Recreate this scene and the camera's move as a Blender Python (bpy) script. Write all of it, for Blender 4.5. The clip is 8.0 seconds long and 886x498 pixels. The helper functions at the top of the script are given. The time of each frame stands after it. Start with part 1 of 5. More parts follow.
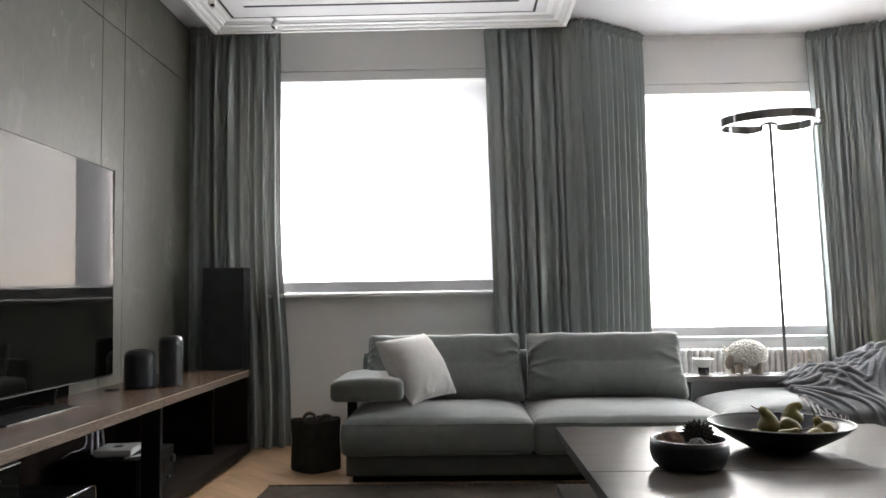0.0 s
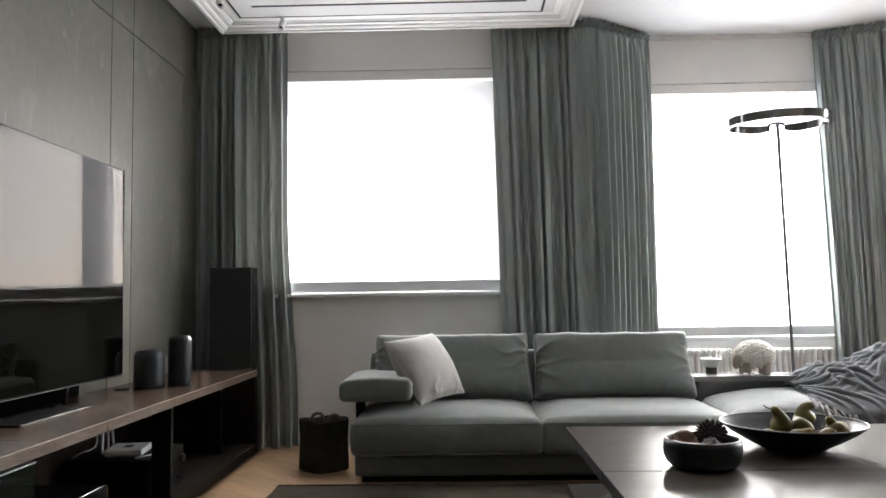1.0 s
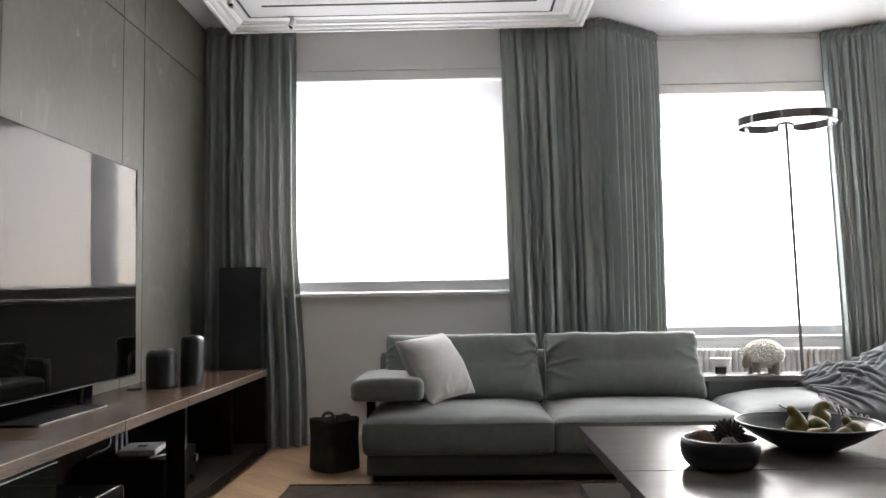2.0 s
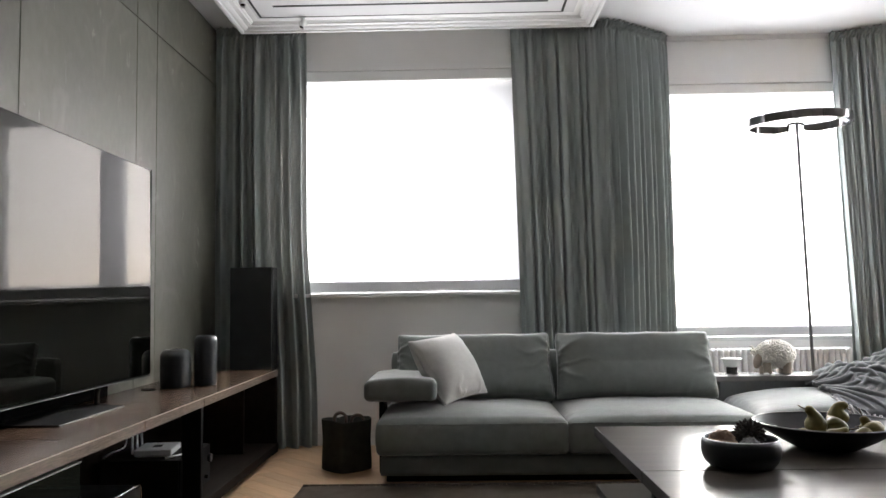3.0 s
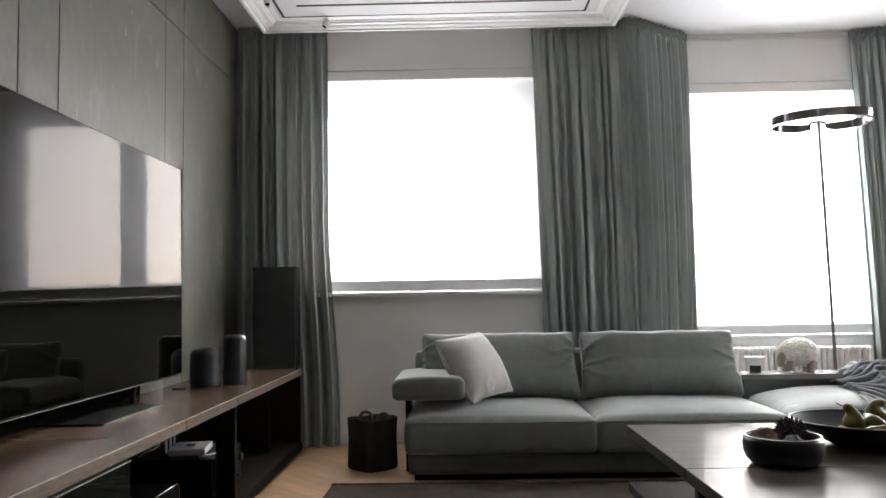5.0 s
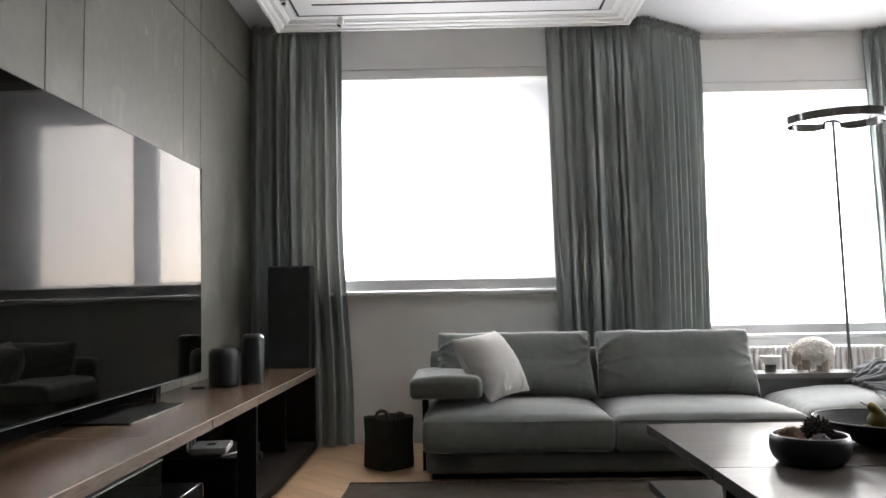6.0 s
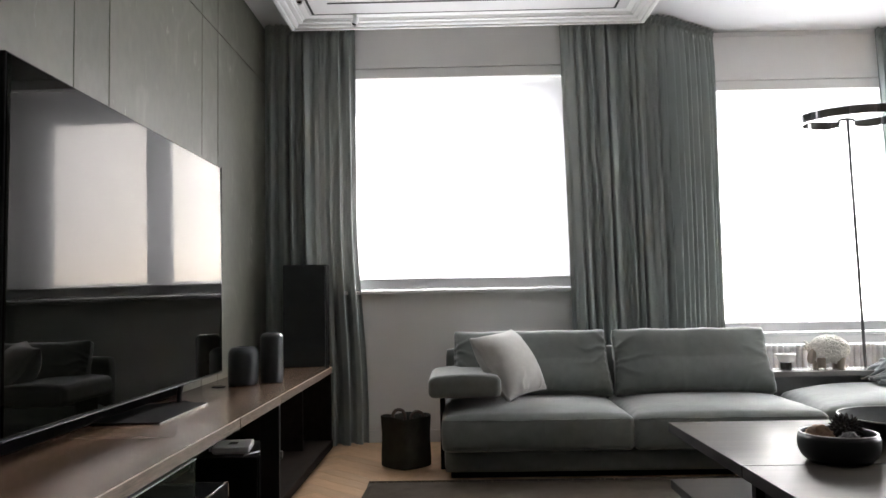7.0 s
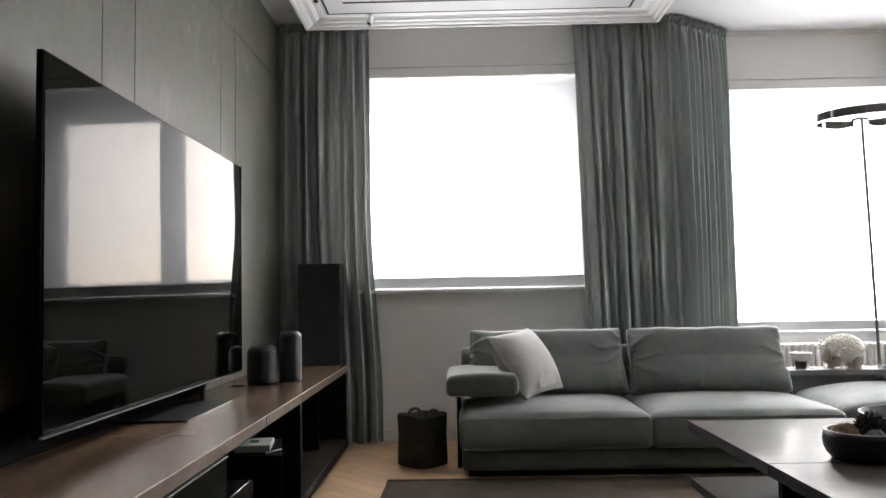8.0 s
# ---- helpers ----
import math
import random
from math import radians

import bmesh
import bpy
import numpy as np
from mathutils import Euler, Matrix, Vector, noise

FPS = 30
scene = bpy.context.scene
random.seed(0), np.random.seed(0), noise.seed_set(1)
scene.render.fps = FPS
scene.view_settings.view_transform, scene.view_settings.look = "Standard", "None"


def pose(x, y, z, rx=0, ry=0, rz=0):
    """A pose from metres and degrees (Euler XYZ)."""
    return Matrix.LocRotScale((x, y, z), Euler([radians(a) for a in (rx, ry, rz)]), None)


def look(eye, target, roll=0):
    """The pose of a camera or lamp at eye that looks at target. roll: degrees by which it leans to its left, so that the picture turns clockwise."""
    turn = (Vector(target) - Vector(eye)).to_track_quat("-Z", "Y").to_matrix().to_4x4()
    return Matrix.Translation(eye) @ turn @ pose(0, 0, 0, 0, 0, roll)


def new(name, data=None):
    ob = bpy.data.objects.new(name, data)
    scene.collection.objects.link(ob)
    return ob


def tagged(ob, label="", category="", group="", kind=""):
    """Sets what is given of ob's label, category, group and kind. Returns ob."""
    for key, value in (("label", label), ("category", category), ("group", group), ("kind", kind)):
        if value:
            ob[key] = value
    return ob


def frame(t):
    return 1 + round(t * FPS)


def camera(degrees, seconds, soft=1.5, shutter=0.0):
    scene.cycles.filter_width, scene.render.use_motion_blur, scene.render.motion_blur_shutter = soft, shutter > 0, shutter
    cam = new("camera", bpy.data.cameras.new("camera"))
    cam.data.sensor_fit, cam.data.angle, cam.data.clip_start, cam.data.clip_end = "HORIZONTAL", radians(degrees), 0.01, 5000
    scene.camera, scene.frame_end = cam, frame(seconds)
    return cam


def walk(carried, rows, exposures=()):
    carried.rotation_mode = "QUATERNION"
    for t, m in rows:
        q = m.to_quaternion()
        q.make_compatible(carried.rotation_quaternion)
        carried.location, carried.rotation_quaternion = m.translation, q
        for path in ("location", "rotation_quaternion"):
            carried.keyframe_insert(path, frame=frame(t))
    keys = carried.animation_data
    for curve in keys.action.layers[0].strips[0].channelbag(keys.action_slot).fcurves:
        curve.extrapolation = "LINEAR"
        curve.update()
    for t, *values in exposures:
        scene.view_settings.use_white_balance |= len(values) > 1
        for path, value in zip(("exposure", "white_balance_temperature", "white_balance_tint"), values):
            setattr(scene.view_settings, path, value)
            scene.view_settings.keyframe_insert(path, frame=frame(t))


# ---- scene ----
cam = camera(59.9, 8.0)
PATH = [
    (0, (0.041, 0.061, 0.998), (-0.003, 2.056, 1.131), -0.8),
    (0.5, (0.02, 0.058, 1.002), (-0.025, 2.053, 1.133), -0.8),
    (1, (-0.008, 0.06, 0.998), (-0.052, 2.055, 1.131), -0.8),
    (1.5, (-0.04, 0.057, 0.999), (-0.083, 2.052, 1.131), -0.8),
    (3, (-0.156, 0.054, 0.999), (-0.195, 2.049, 1.132), -0.8),
    (3.5, (-0.195, 0.051, 0.998), (-0.233, 2.046, 1.131), -0.8),
    (4, (-0.236, 0.049, 0.999), (-0.273, 2.044, 1.132), -0.9),
    (4.5, (-0.272, 0.047, 0.996), (-0.309, 2.042, 1.129), -0.9),
    (6, (-0.412, 0.044, 0.998), (-0.449, 2.039, 1.128), -0.9),
    (6.5, (-0.464, 0.041, 0.999), (-0.5, 2.037, 1.128), -0.9),
    (7, (-0.521, 0.043, 1.001), (-0.555, 2.039, 1.127), -1.0),
    (7.5, (-0.569, 0.039, 0.999), (-0.603, 2.034, 1.125), -1.0),
    (8, (-0.617, 0.034, 0.998), (-0.652, 2.03, 1.123), -1.0),
]
walk(cam, [(t, look(eye, target, roll)) for t, eye, target, roll in PATH])

# ---- world and light ----
world = bpy.data.worlds.new("sky")
scene.world = world
world.use_nodes = True
_wn = world.node_tree.nodes
_sky = _wn.new("ShaderNodeTexSky")
_sky.sky_type = "NISHITA"
_sky.sun_disc = False
_sky.sun_elevation, _sky.sun_rotation = radians(16.5), radians(15)
world.node_tree.links.new(_sky.outputs["Color"], _wn["Background"].inputs["Color"])
_wn["Background"].inputs["Strength"].default_value = 0.06
scene.view_settings.exposure = 1.56


def window_light(name, x, y, z, sx, sz, watts, turn=0.0, color=(0.975, 0.985, 1.0)):
    """An area lamp outside a window, shining into the room."""
    data = bpy.data.lights.new(name, "AREA")
    data.shape, data.size, data.size_y, data.energy = "RECTANGLE", sx, sz, watts
    data.color = color
    ob = new(name, data)
    ob.matrix_world = pose(x, y, z, 90, 0, turn)
    ob.rotation_euler = Euler((radians(-90), 0, radians(turn)))
    return ob


window_light("sky_light_main", -0.57, 5.90, 1.80, 1.95, 1.75, 46)
window_light("sky_light_bay", 2.08, 6.28, 1.65, 1.75, 2.1, 82, color=(0.945, 0.972, 1.0))


_sun = bpy.data.lights.new("sun", "SUN")
_sun.energy, _sun.angle, _sun.color = 2.6, radians(5), (1.0, 0.98, 0.955)
_e, _a = radians(16.5), radians(15)
sun = new("sun", _sun)
sun.matrix_world = look((30 * math.sin(_a) * math.cos(_e), 30 * math.cos(_a) * math.cos(_e), 30 * math.sin(_e)), (0, 0, 0))
# Added lamp behind an assumed, unseen window; lights the room from the right.
window_light("added_light_side", 4.62, 5.16, 1.65, 1.5, 2.1, 205, -31.6, (0.955, 0.977, 1.0))

# ---- materials ----


def mat(name, color, rough=0.6, metal=0.0, vary=0.12, scale=6.0, fine=120.0, bump=0.0, stretch=(1, 1, 1), spec=0.5,
        tint=None, rough_vary=0.0, per_object=0.0, sheen=0.0, coat=0.0, island=False, fine_vary=0.5):
    """A surface with a broad and a fine variation of its colour, and fine relief."""
    m = bpy.data.materials.new(name)
    m.use_nodes = True
    nt = m.node_tree
    n, l = nt.nodes, nt.links
    b = n["Principled BSDF"]
    tc = n.new("ShaderNodeTexCoord")
    mp = n.new("ShaderNodeMapping")
    mp.inputs["Scale"].default_value = stretch
    l.new(tc.outputs["Object"], mp.inputs["Vector"])
    big = n.new("ShaderNodeTexNoise")
    big.inputs["Scale"].default_value, big.inputs["Detail"].default_value = scale, 5.0
    small = n.new("ShaderNodeTexNoise")
    small.inputs["Scale"].default_value, small.inputs["Detail"].default_value = fine, 3.0
    l.new(mp.outputs[0], big.inputs["Vector"])
    l.new(mp.outputs[0], small.inputs["Vector"])
    add = n.new("ShaderNodeMath")
    add.operation = "MULTIPLY_ADD"
    l.new(small.outputs["Fac"], add.inputs[0])
    add.inputs[1].default_value = fine_vary
    l.new(big.outputs["Fac"], add.inputs[2])
    value = add.outputs[0]
    if per_object or island:
        src = n.new("ShaderNodeNewGeometry" if island else "ShaderNodeObjectInfo")
        add2 = n.new("ShaderNodeMath")
        add2.operation = "MULTIPLY_ADD"
        l.new(src.outputs["Random Per Island" if island else "Random"], add2.inputs[0])
        add2.inputs[1].default_value = per_object
        l.new(value, add2.inputs[2])
        value = add2.outputs[0]
    ramp = n.new("ShaderNodeMapRange")
    top = 1.0 + 0.5 * fine_vary
    ramp.inputs["From Min"].default_value, ramp.inputs["From Max"].default_value = 0.25 * top, 0.75 * top + per_object
    l.new(value, ramp.inputs["Value"])
    mix = n.new("ShaderNodeMix")
    mix.data_type = "RGBA"
    other = tint or color
    mix.inputs["A"].default_value = (*[c * (1 - vary) for c in color], 1)
    mix.inputs["B"].default_value = (*[min(1.0, c * (1 + vary)) for c in other], 1)
    l.new(ramp.outputs[0], mix.inputs["Factor"])
    l.new(mix.outputs["Result"], b.inputs["Base Color"])
    b.inputs["Roughness"].default_value, b.inputs["Metallic"].default_value = rough, metal
    b.inputs["Specular IOR Level"].default_value = spec
    if sheen:
        b.inputs["Sheen Weight"].default_value, b.inputs["Sheen Roughness"].default_value = sheen, 0.45
    if coat:
        b.inputs["Coat Weight"].default_value, b.inputs["Coat Roughness"].default_value = coat, 0.08
    if rough_vary:
        rr = n.new("ShaderNodeMapRange")
        rr.inputs["From Min"].default_value, rr.inputs["From Max"].default_value = 0.3, 0.7
        rr.inputs["To Min"].default_value, rr.inputs["To Max"].default_value = rough - rough_vary, rough + rough_vary
        l.new(big.outputs["Fac"], rr.inputs["Value"])
        l.new(rr.outputs[0], b.inputs["Roughness"])
    if bump:
        bp = n.new("ShaderNodeBump")
        bp.inputs["Strength"].default_value, bp.inputs["Distance"].default_value = 1.0, bump
        l.new(small.outputs["Fac"], bp.inputs["Height"])
        l.new(bp.outputs[0], b.inputs["Normal"])
    return m


def blind_mat():
    """Screen fabric: part of the light goes straight through, part is scattered."""
    m = bpy.data.materials.new("blind_fabric")
    m.use_nodes = True
    nt = m.node_tree
    n, l = nt.nodes, nt.links
    n.remove(n["Principled BSDF"])
    d, t, c = n.new("ShaderNodeBsdfDiffuse"), n.new("ShaderNodeBsdfTranslucent"), n.new("ShaderNodeBsdfTransparent")
    wave = n.new("ShaderNodeTexNoise")
    wave.inputs["Scale"].default_value = 900.0
    tc = n.new("ShaderNodeTexCoord")
    l.new(tc.outputs["Object"], wave.inputs["Vector"])
    d.inputs["Color"].default_value = (0.80, 0.80, 0.82, 1)
    t.inputs["Color"].default_value = (0.62, 0.62, 0.65, 1)
    c.inputs["Color"].default_value = (0.95, 0.94, 0.93, 1)
    m1, m2 = n.new("ShaderNodeMixShader"), n.new("ShaderNodeMixShader")
    m1.inputs["Fac"].default_value = 0.55
    l.new(d.outputs[0], m1.inputs[1])
    l.new(t.outputs[0], m1.inputs[2])
    r = n.new("ShaderNodeMapRange")
    r.inputs["To Min"].default_value, r.inputs["To Max"].default_value = 0.42, 0.50
    l.new(wave.outputs["Fac"], r.inputs["Value"])
    l.new(r.outputs[0], m2.inputs["Fac"])
    l.new(m1.outputs[0], m2.inputs[1])
    l.new(c.outputs[0], m2.inputs[2])
    l.new(m2.outputs[0], n["Material Output"].inputs["Surface"])
    return m


def glass_mat():
    m = bpy.data.materials.new("window_glass")
    m.use_nodes = True
    b = m.node_tree.nodes["Principled BSDF"]
    b.inputs["Transmission Weight"].default_value, b.inputs["Roughness"].default_value, b.inputs["IOR"].default_value = 1.0, 0.0, 1.45
    return m


def let_light_through(m, share, color):
    """Mix a share of scattered transmission into a cloth."""
    n, l = m.node_tree.nodes, m.node_tree.links
    t, mix = n.new("ShaderNodeBsdfTranslucent"), n.new("ShaderNodeMixShader")
    t.inputs["Color"].default_value = (*color, 1)
    mix.inputs["Fac"].default_value = share
    l.new(n["Principled BSDF"].outputs[0], mix.inputs[1])
    l.new(t.outputs[0], mix.inputs[2])
    l.new(mix.outputs[0], n["Material Output"].inputs["Surface"])
    return m


def add_gloss(m, share, color, rough=0.004):
    """A thin coating that mirrors the same share of light at every angle."""
    n, l = m.node_tree.nodes, m.node_tree.links
    g, mix = n.new("ShaderNodeBsdfGlossy"), n.new("ShaderNodeMixShader")
    g.inputs["Color"].default_value, g.inputs["Roughness"].default_value = (*color, 1), rough
    mix.inputs["Fac"].default_value = share
    n["Principled BSDF"].inputs["Specular Tint"].default_value = (*color, 1)
    l.new(n["Principled BSDF"].outputs[0], mix.inputs[1])
    l.new(g.outputs[0], mix.inputs[2])
    l.new(mix.outputs[0], n["Material Output"].inputs["Surface"])
    return m


def add_scuffs(m, color, scale, low, high, stretch=(1, 1, 1)):
    """Pale rubbed marks with a shape of their own over a base colour."""
    n, l = m.node_tree.nodes, m.node_tree.links
    b = n["Principled BSDF"]
    src = b.inputs["Base Color"].links[0].from_socket
    tc, mp, t = n.new("ShaderNodeTexCoord"), n.new("ShaderNodeMapping"), n.new("ShaderNodeTexNoise")
    mp.inputs["Scale"].default_value = stretch
    t.inputs["Scale"].default_value, t.inputs["Detail"].default_value, t.inputs["Distortion"].default_value = scale, 8.0, 1.2
    r, mix = n.new("ShaderNodeMapRange"), n.new("ShaderNodeMix")
    r.inputs["From Min"].default_value, r.inputs["From Max"].default_value, r.inputs["To Max"].default_value = low, high, 0.6
    mix.data_type = "RGBA"
    mix.inputs["B"].default_value = (*color, 1)
    l.new(tc.outputs["Object"], mp.inputs["Vector"])
    l.new(mp.outputs[0], t.inputs["Vector"])
    l.new(t.outputs["Fac"], r.inputs["Value"])
    l.new(r.outputs[0], mix.inputs["Factor"])
    l.new(src, mix.inputs["A"])
    l.new(mix.outputs["Result"], b.inputs["Base Color"])
    return m


BLIND, GLASS = blind_mat(), glass_mat()
WALL = mat("painted_wall", (0.80, 0.792, 0.778), 0.75, vary=0.04, scale=2.0, fine=260, bump=0.0004)
# Dark colour of the added walls out of view; it sets the fill light.
BACKWALL = mat("unseen_wall_dark", (0.10, 0.097, 0.088), 0.8, vary=0.08, scale=2.0, fine=160)
CEIL = mat("ceiling_paint", (0.61, 0.605, 0.612), 0.8, vary=0.02, scale=1.5, fine=200, bump=0.0002)
WHITE = mat("white_lacquer", (0.78, 0.775, 0.77), 0.45, vary=0.02, scale=3, fine=150)
FRAME = mat("window_frame_paint", (0.70, 0.70, 0.70), 0.45, vary=0.03, scale=3, fine=150)
BAR = mat("blind_bar_grey", (0.68, 0.68, 0.69), 0.6, vary=0.03)
PANEL = mat("olive_grey_panel", (0.091, 0.089, 0.068), 0.5, vary=0.3, scale=2.2, fine=22, bump=0.0006, tint=(0.104, 0.102, 0.082),
            rough_vary=0.08, per_object=0.25, stretch=(1, 1, 0.7))
add_scuffs(PANEL, (0.17, 0.165, 0.14), 3.4, 0.57, 0.74, (1, 1.2, 0.8))
add_scuffs(PANEL, (0.26, 0.25, 0.225), 7.0, 0.66, 0.74, (1, 1.6, 0.7))
CURTAIN = mat("grey_green_linen", (0.296, 0.324, 0.315), 0.95, vary=0.05, scale=14, fine=420, bump=0.0005, spec=0.05, sheen=0.12, stretch=(1, 1, 0.12))
let_light_through(CURTAIN, 0.036, (0.32, 0.31, 0.29))
SOFA = mat("grey_sofa_fabric", (0.176, 0.189, 0.180), 0.95, vary=0.12, scale=18, fine=700, bump=0.0006, spec=0.05, sheen=0.78)
PILLOW = mat("light_grey_pillow_linen", (0.50, 0.49, 0.47), 0.9, vary=0.09, scale=22, fine=600, bump=0.0006, spec=0.15, sheen=0.2)
THROW = mat("grey_wool_throw", (0.138, 0.144, 0.150), 0.95, vary=0.16, scale=30, fine=500, bump=0.001, spec=0.1, sheen=0.30)
FRINGE = mat("pale_wool_fringe", (0.58, 0.57, 0.55), 0.95, vary=0.15, scale=40, fine=300, spec=0.1)
BLACK = mat("black_lacquer", (0.006, 0.006, 0.006), 0.5, spec=0.09, vary=0.2, scale=8, fine=90, rough_vary=0.06)
# Lightless black for the strip that stands in for shade below the television.
MATTE = mat("matte_shade_black", (0.004, 0.004, 0.004), 1.0, spec=0.0, vary=0.2, scale=8, fine=90)
SPEAKER = mat("dark_speaker_cloth", (0.024, 0.027, 0.028), 0.85, vary=0.25, scale=10, fine=900, bump=0.0005)
WOOD = mat("dark_walnut_top", (0.070, 0.042, 0.028), 0.25, vary=0.28, scale=2.0, fine=11, stretch=(14, 0.5, 14), spec=0.52, fine_vary=0.6, tint=(0.108, 0.066, 0.044))
EDGE = mat("dark_walnut_edge", (0.075, 0.058, 0.045), 0.85, vary=0.60, scale=30, fine=140, bump=0.0010, stretch=(4, 0.6, 6), spec=0.08)
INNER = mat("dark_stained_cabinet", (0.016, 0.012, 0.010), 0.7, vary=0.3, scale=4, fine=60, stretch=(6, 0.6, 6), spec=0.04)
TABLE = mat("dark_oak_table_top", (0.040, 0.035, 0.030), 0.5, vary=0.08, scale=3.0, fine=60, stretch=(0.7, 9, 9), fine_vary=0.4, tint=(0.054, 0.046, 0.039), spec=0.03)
add_gloss(TABLE, 0.036, (1.0, 0.97, 0.94), 0.09)
# Darker oak colour for all table faces that do not point up.
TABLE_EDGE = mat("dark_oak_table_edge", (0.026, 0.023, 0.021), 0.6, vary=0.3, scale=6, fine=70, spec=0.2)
OAK = mat("oak_floor", (0.50, 0.315, 0.175), 0.42, vary=0.22, scale=5, fine=60, bump=0.0004, stretch=(0.9, 9, 9), per_object=0.5, tint=(0.57, 0.37, 0.215))
OAK_REST = mat("oak_floor_rest", (0.50, 0.315, 0.175), 0.42, vary=0.22, scale=5, fine=60, bump=0.0004, per_object=0.5, island=True, tint=(0.57, 0.37, 0.215))
JOINT = mat("floor_joint", (0.18, 0.115, 0.07), 0.8, vary=0.1)
RUG = mat("taupe_rug", (0.098, 0.080, 0.064), 0.98, vary=0.25, scale=10, fine=240, bump=0.003, spec=0.05)
SCREEN = mat("black_glass_screen", (0.002, 0.0022, 0.0016), 0.004, vary=0.1, spec=0.055)
add_gloss(SCREEN, 0.027, (1.0, 0.93, 0.885))
DRAWER = mat("dark_glass_drawer", (0.006, 0.007, 0.0055), 0.3, vary=0.1, spec=0.0)
add_gloss(DRAWER, 0.03, (1, 1, 1), 0.03)
CHROME = mat("polished_chrome", (0.62, 0.62, 0.63), 0.12, metal=1.0, vary=0.03)
PEWTER = mat("dull_pewter", (0.13, 0.13, 0.135), 0.45, vary=0.1, spec=0.3)
# Pale colour that carries the glare along the rims of bowl and dish.
RIM = mat("pale_rim_glare", (0.30, 0.29, 0.28), 0.35, vary=0.3, scale=20, fine=90, spec=0.5)
DARKCHROME = mat("dark_polished_chrome", (0.42, 0.41, 0.42), 0.10, metal=1.0, vary=0.05)
TRIM = mat("satin_metal_trim", (0.45, 0.45, 0.45), 0.4, metal=1.0, vary=0.05)
ARRIS = mat("pale_walnut_arris", (0.26, 0.22, 0.185), 0.7, vary=0.35, scale=25, fine=120, stretch=(4, 0.6, 6), spec=0.2)
STEEL = mat("brushed_steel", (0.06, 0.06, 0.06), 0.6, metal=1.0, vary=0.05)
DARKMETAL = mat("dark_metal", (0.012, 0.012, 0.012), 0.6, metal=0.0, vary=0.2, spec=0.04)
add_gloss(DARKMETAL, 0.09, (1.0, 0.98, 0.96), 0.16)
VASE = mat("slate_blue_ceramic", (0.022, 0.026, 0.030), 0.38, vary=0.2, scale=12, fine=140, bump=0.0003)
FELT = mat("dark_felt", (0.050, 0.051, 0.044), 0.95, vary=0.25, scale=14, fine=400, bump=0.001, spec=0.1)
LEATHER = mat("brown_leather", (0.10, 0.075, 0.06), 0.5, vary=0.2, scale=20, fine=200)
BOWL = mat("blackened_wood_bowl", (0.009, 0.011, 0.013), 0.42, vary=0.3, scale=5, fine=50, stretch=(1, 1, 6), bump=0.0003, spec=0.4)
DISH = mat("dark_bronze_dish", (0.014, 0.0145, 0.016), 0.5, vary=0.3, scale=6, fine=60, bump=0.0003, spec=0.02)
add_gloss(DISH, 0.022, (1, 1, 1), 0.38)
PEAR = mat("green_pear_skin", (0.088, 0.120, 0.028), 0.55, vary=0.3, scale=11, fine=260, spec=0.25, tint=(0.155, 0.112, 0.038), per_object=0.3)
STEM = mat("pear_stem", (0.10, 0.07, 0.04), 0.8, vary=0.2)
CONE = mat("dried_seed_cone", (0.022, 0.018, 0.017), 0.8, vary=0.3, scale=30)
BROWN = mat("brown_dried_ball", (0.16, 0.10, 0.065), 0.85, vary=0.45, scale=45, fine=160, bump=0.003)
GREYBALL = mat("grey_dried_ball", (0.10, 0.095, 0.10), 0.8, vary=0.6, scale=50, fine=140, bump=0.003)
WOOL = mat("cream_wool", (0.80, 0.77, 0.71), 0.95, vary=0.15, scale=35, fine=300, bump=0.002, spec=0.1)
BEIGE = mat("tan_wood_legs", (0.32, 0.27, 0.22), 0.7, vary=0.2, scale=20)
PORCELAIN = mat("frosted_white_glass", (0.80, 0.80, 0.79), 0.25, vary=0.03, scale=10)
ROUTER = mat("white_plastic", (0.66, 0.66, 0.66), 0.4, vary=0.04, scale=12)
RAD = mat("radiator_enamel", (0.78, 0.78, 0.78), 0.6, vary=0.04, scale=8)
SLOT = mat("black_slot", (0.012, 0.012, 0.012), 0.6, vary=0.1)
SIDETOP = mat("pale_grey_lacquer_top", (0.21, 0.20, 0.195), 0.26, vary=0.08, scale=5, fine=80)
SIDE = mat("grey_lacquer_table", (0.16, 0.168, 0.172), 0.25, vary=0.15, scale=5, fine=80)

# ---- mesh helpers ----


def thing(name, label, category, at=(0, 0, 0), rz=0.0, group="", kind=""):
    """An Empty at a thing's base, which parents its parts."""
    ob = new(name)
    ob.matrix_world = pose(*at, 0, 0, rz)
    ob.empty_display_size = 0.05
    return tagged(ob, label, category, group, kind)


def finish(name, bm, material, smooth=False):
    bmesh.ops.recalc_face_normals(bm, faces=bm.faces)
    me = bpy.data.meshes.new(name)
    if smooth:
        for f in bm.faces:
            f.smooth = True
    bm.to_mesh(me)
    bm.free()
    for m in material if isinstance(material, (list, tuple)) else (material,):
        me.materials.append(m)
    return me


def part(name, bm, material, parent=None, label="", smooth=False, m=None):
    """A bmesh as one mesh object under a thing or a part."""
    ob = new(name, finish(name, bm, material, smooth))
    if parent is not None:
        ob.parent = parent
    if m is not None:
        ob.matrix_basis = m
    return tagged(ob, label)


def structure(name, bm, material, label, category="", smooth=False):
    return tagged(part(name, bm, material, smooth=smooth), label, category, kind="structure")


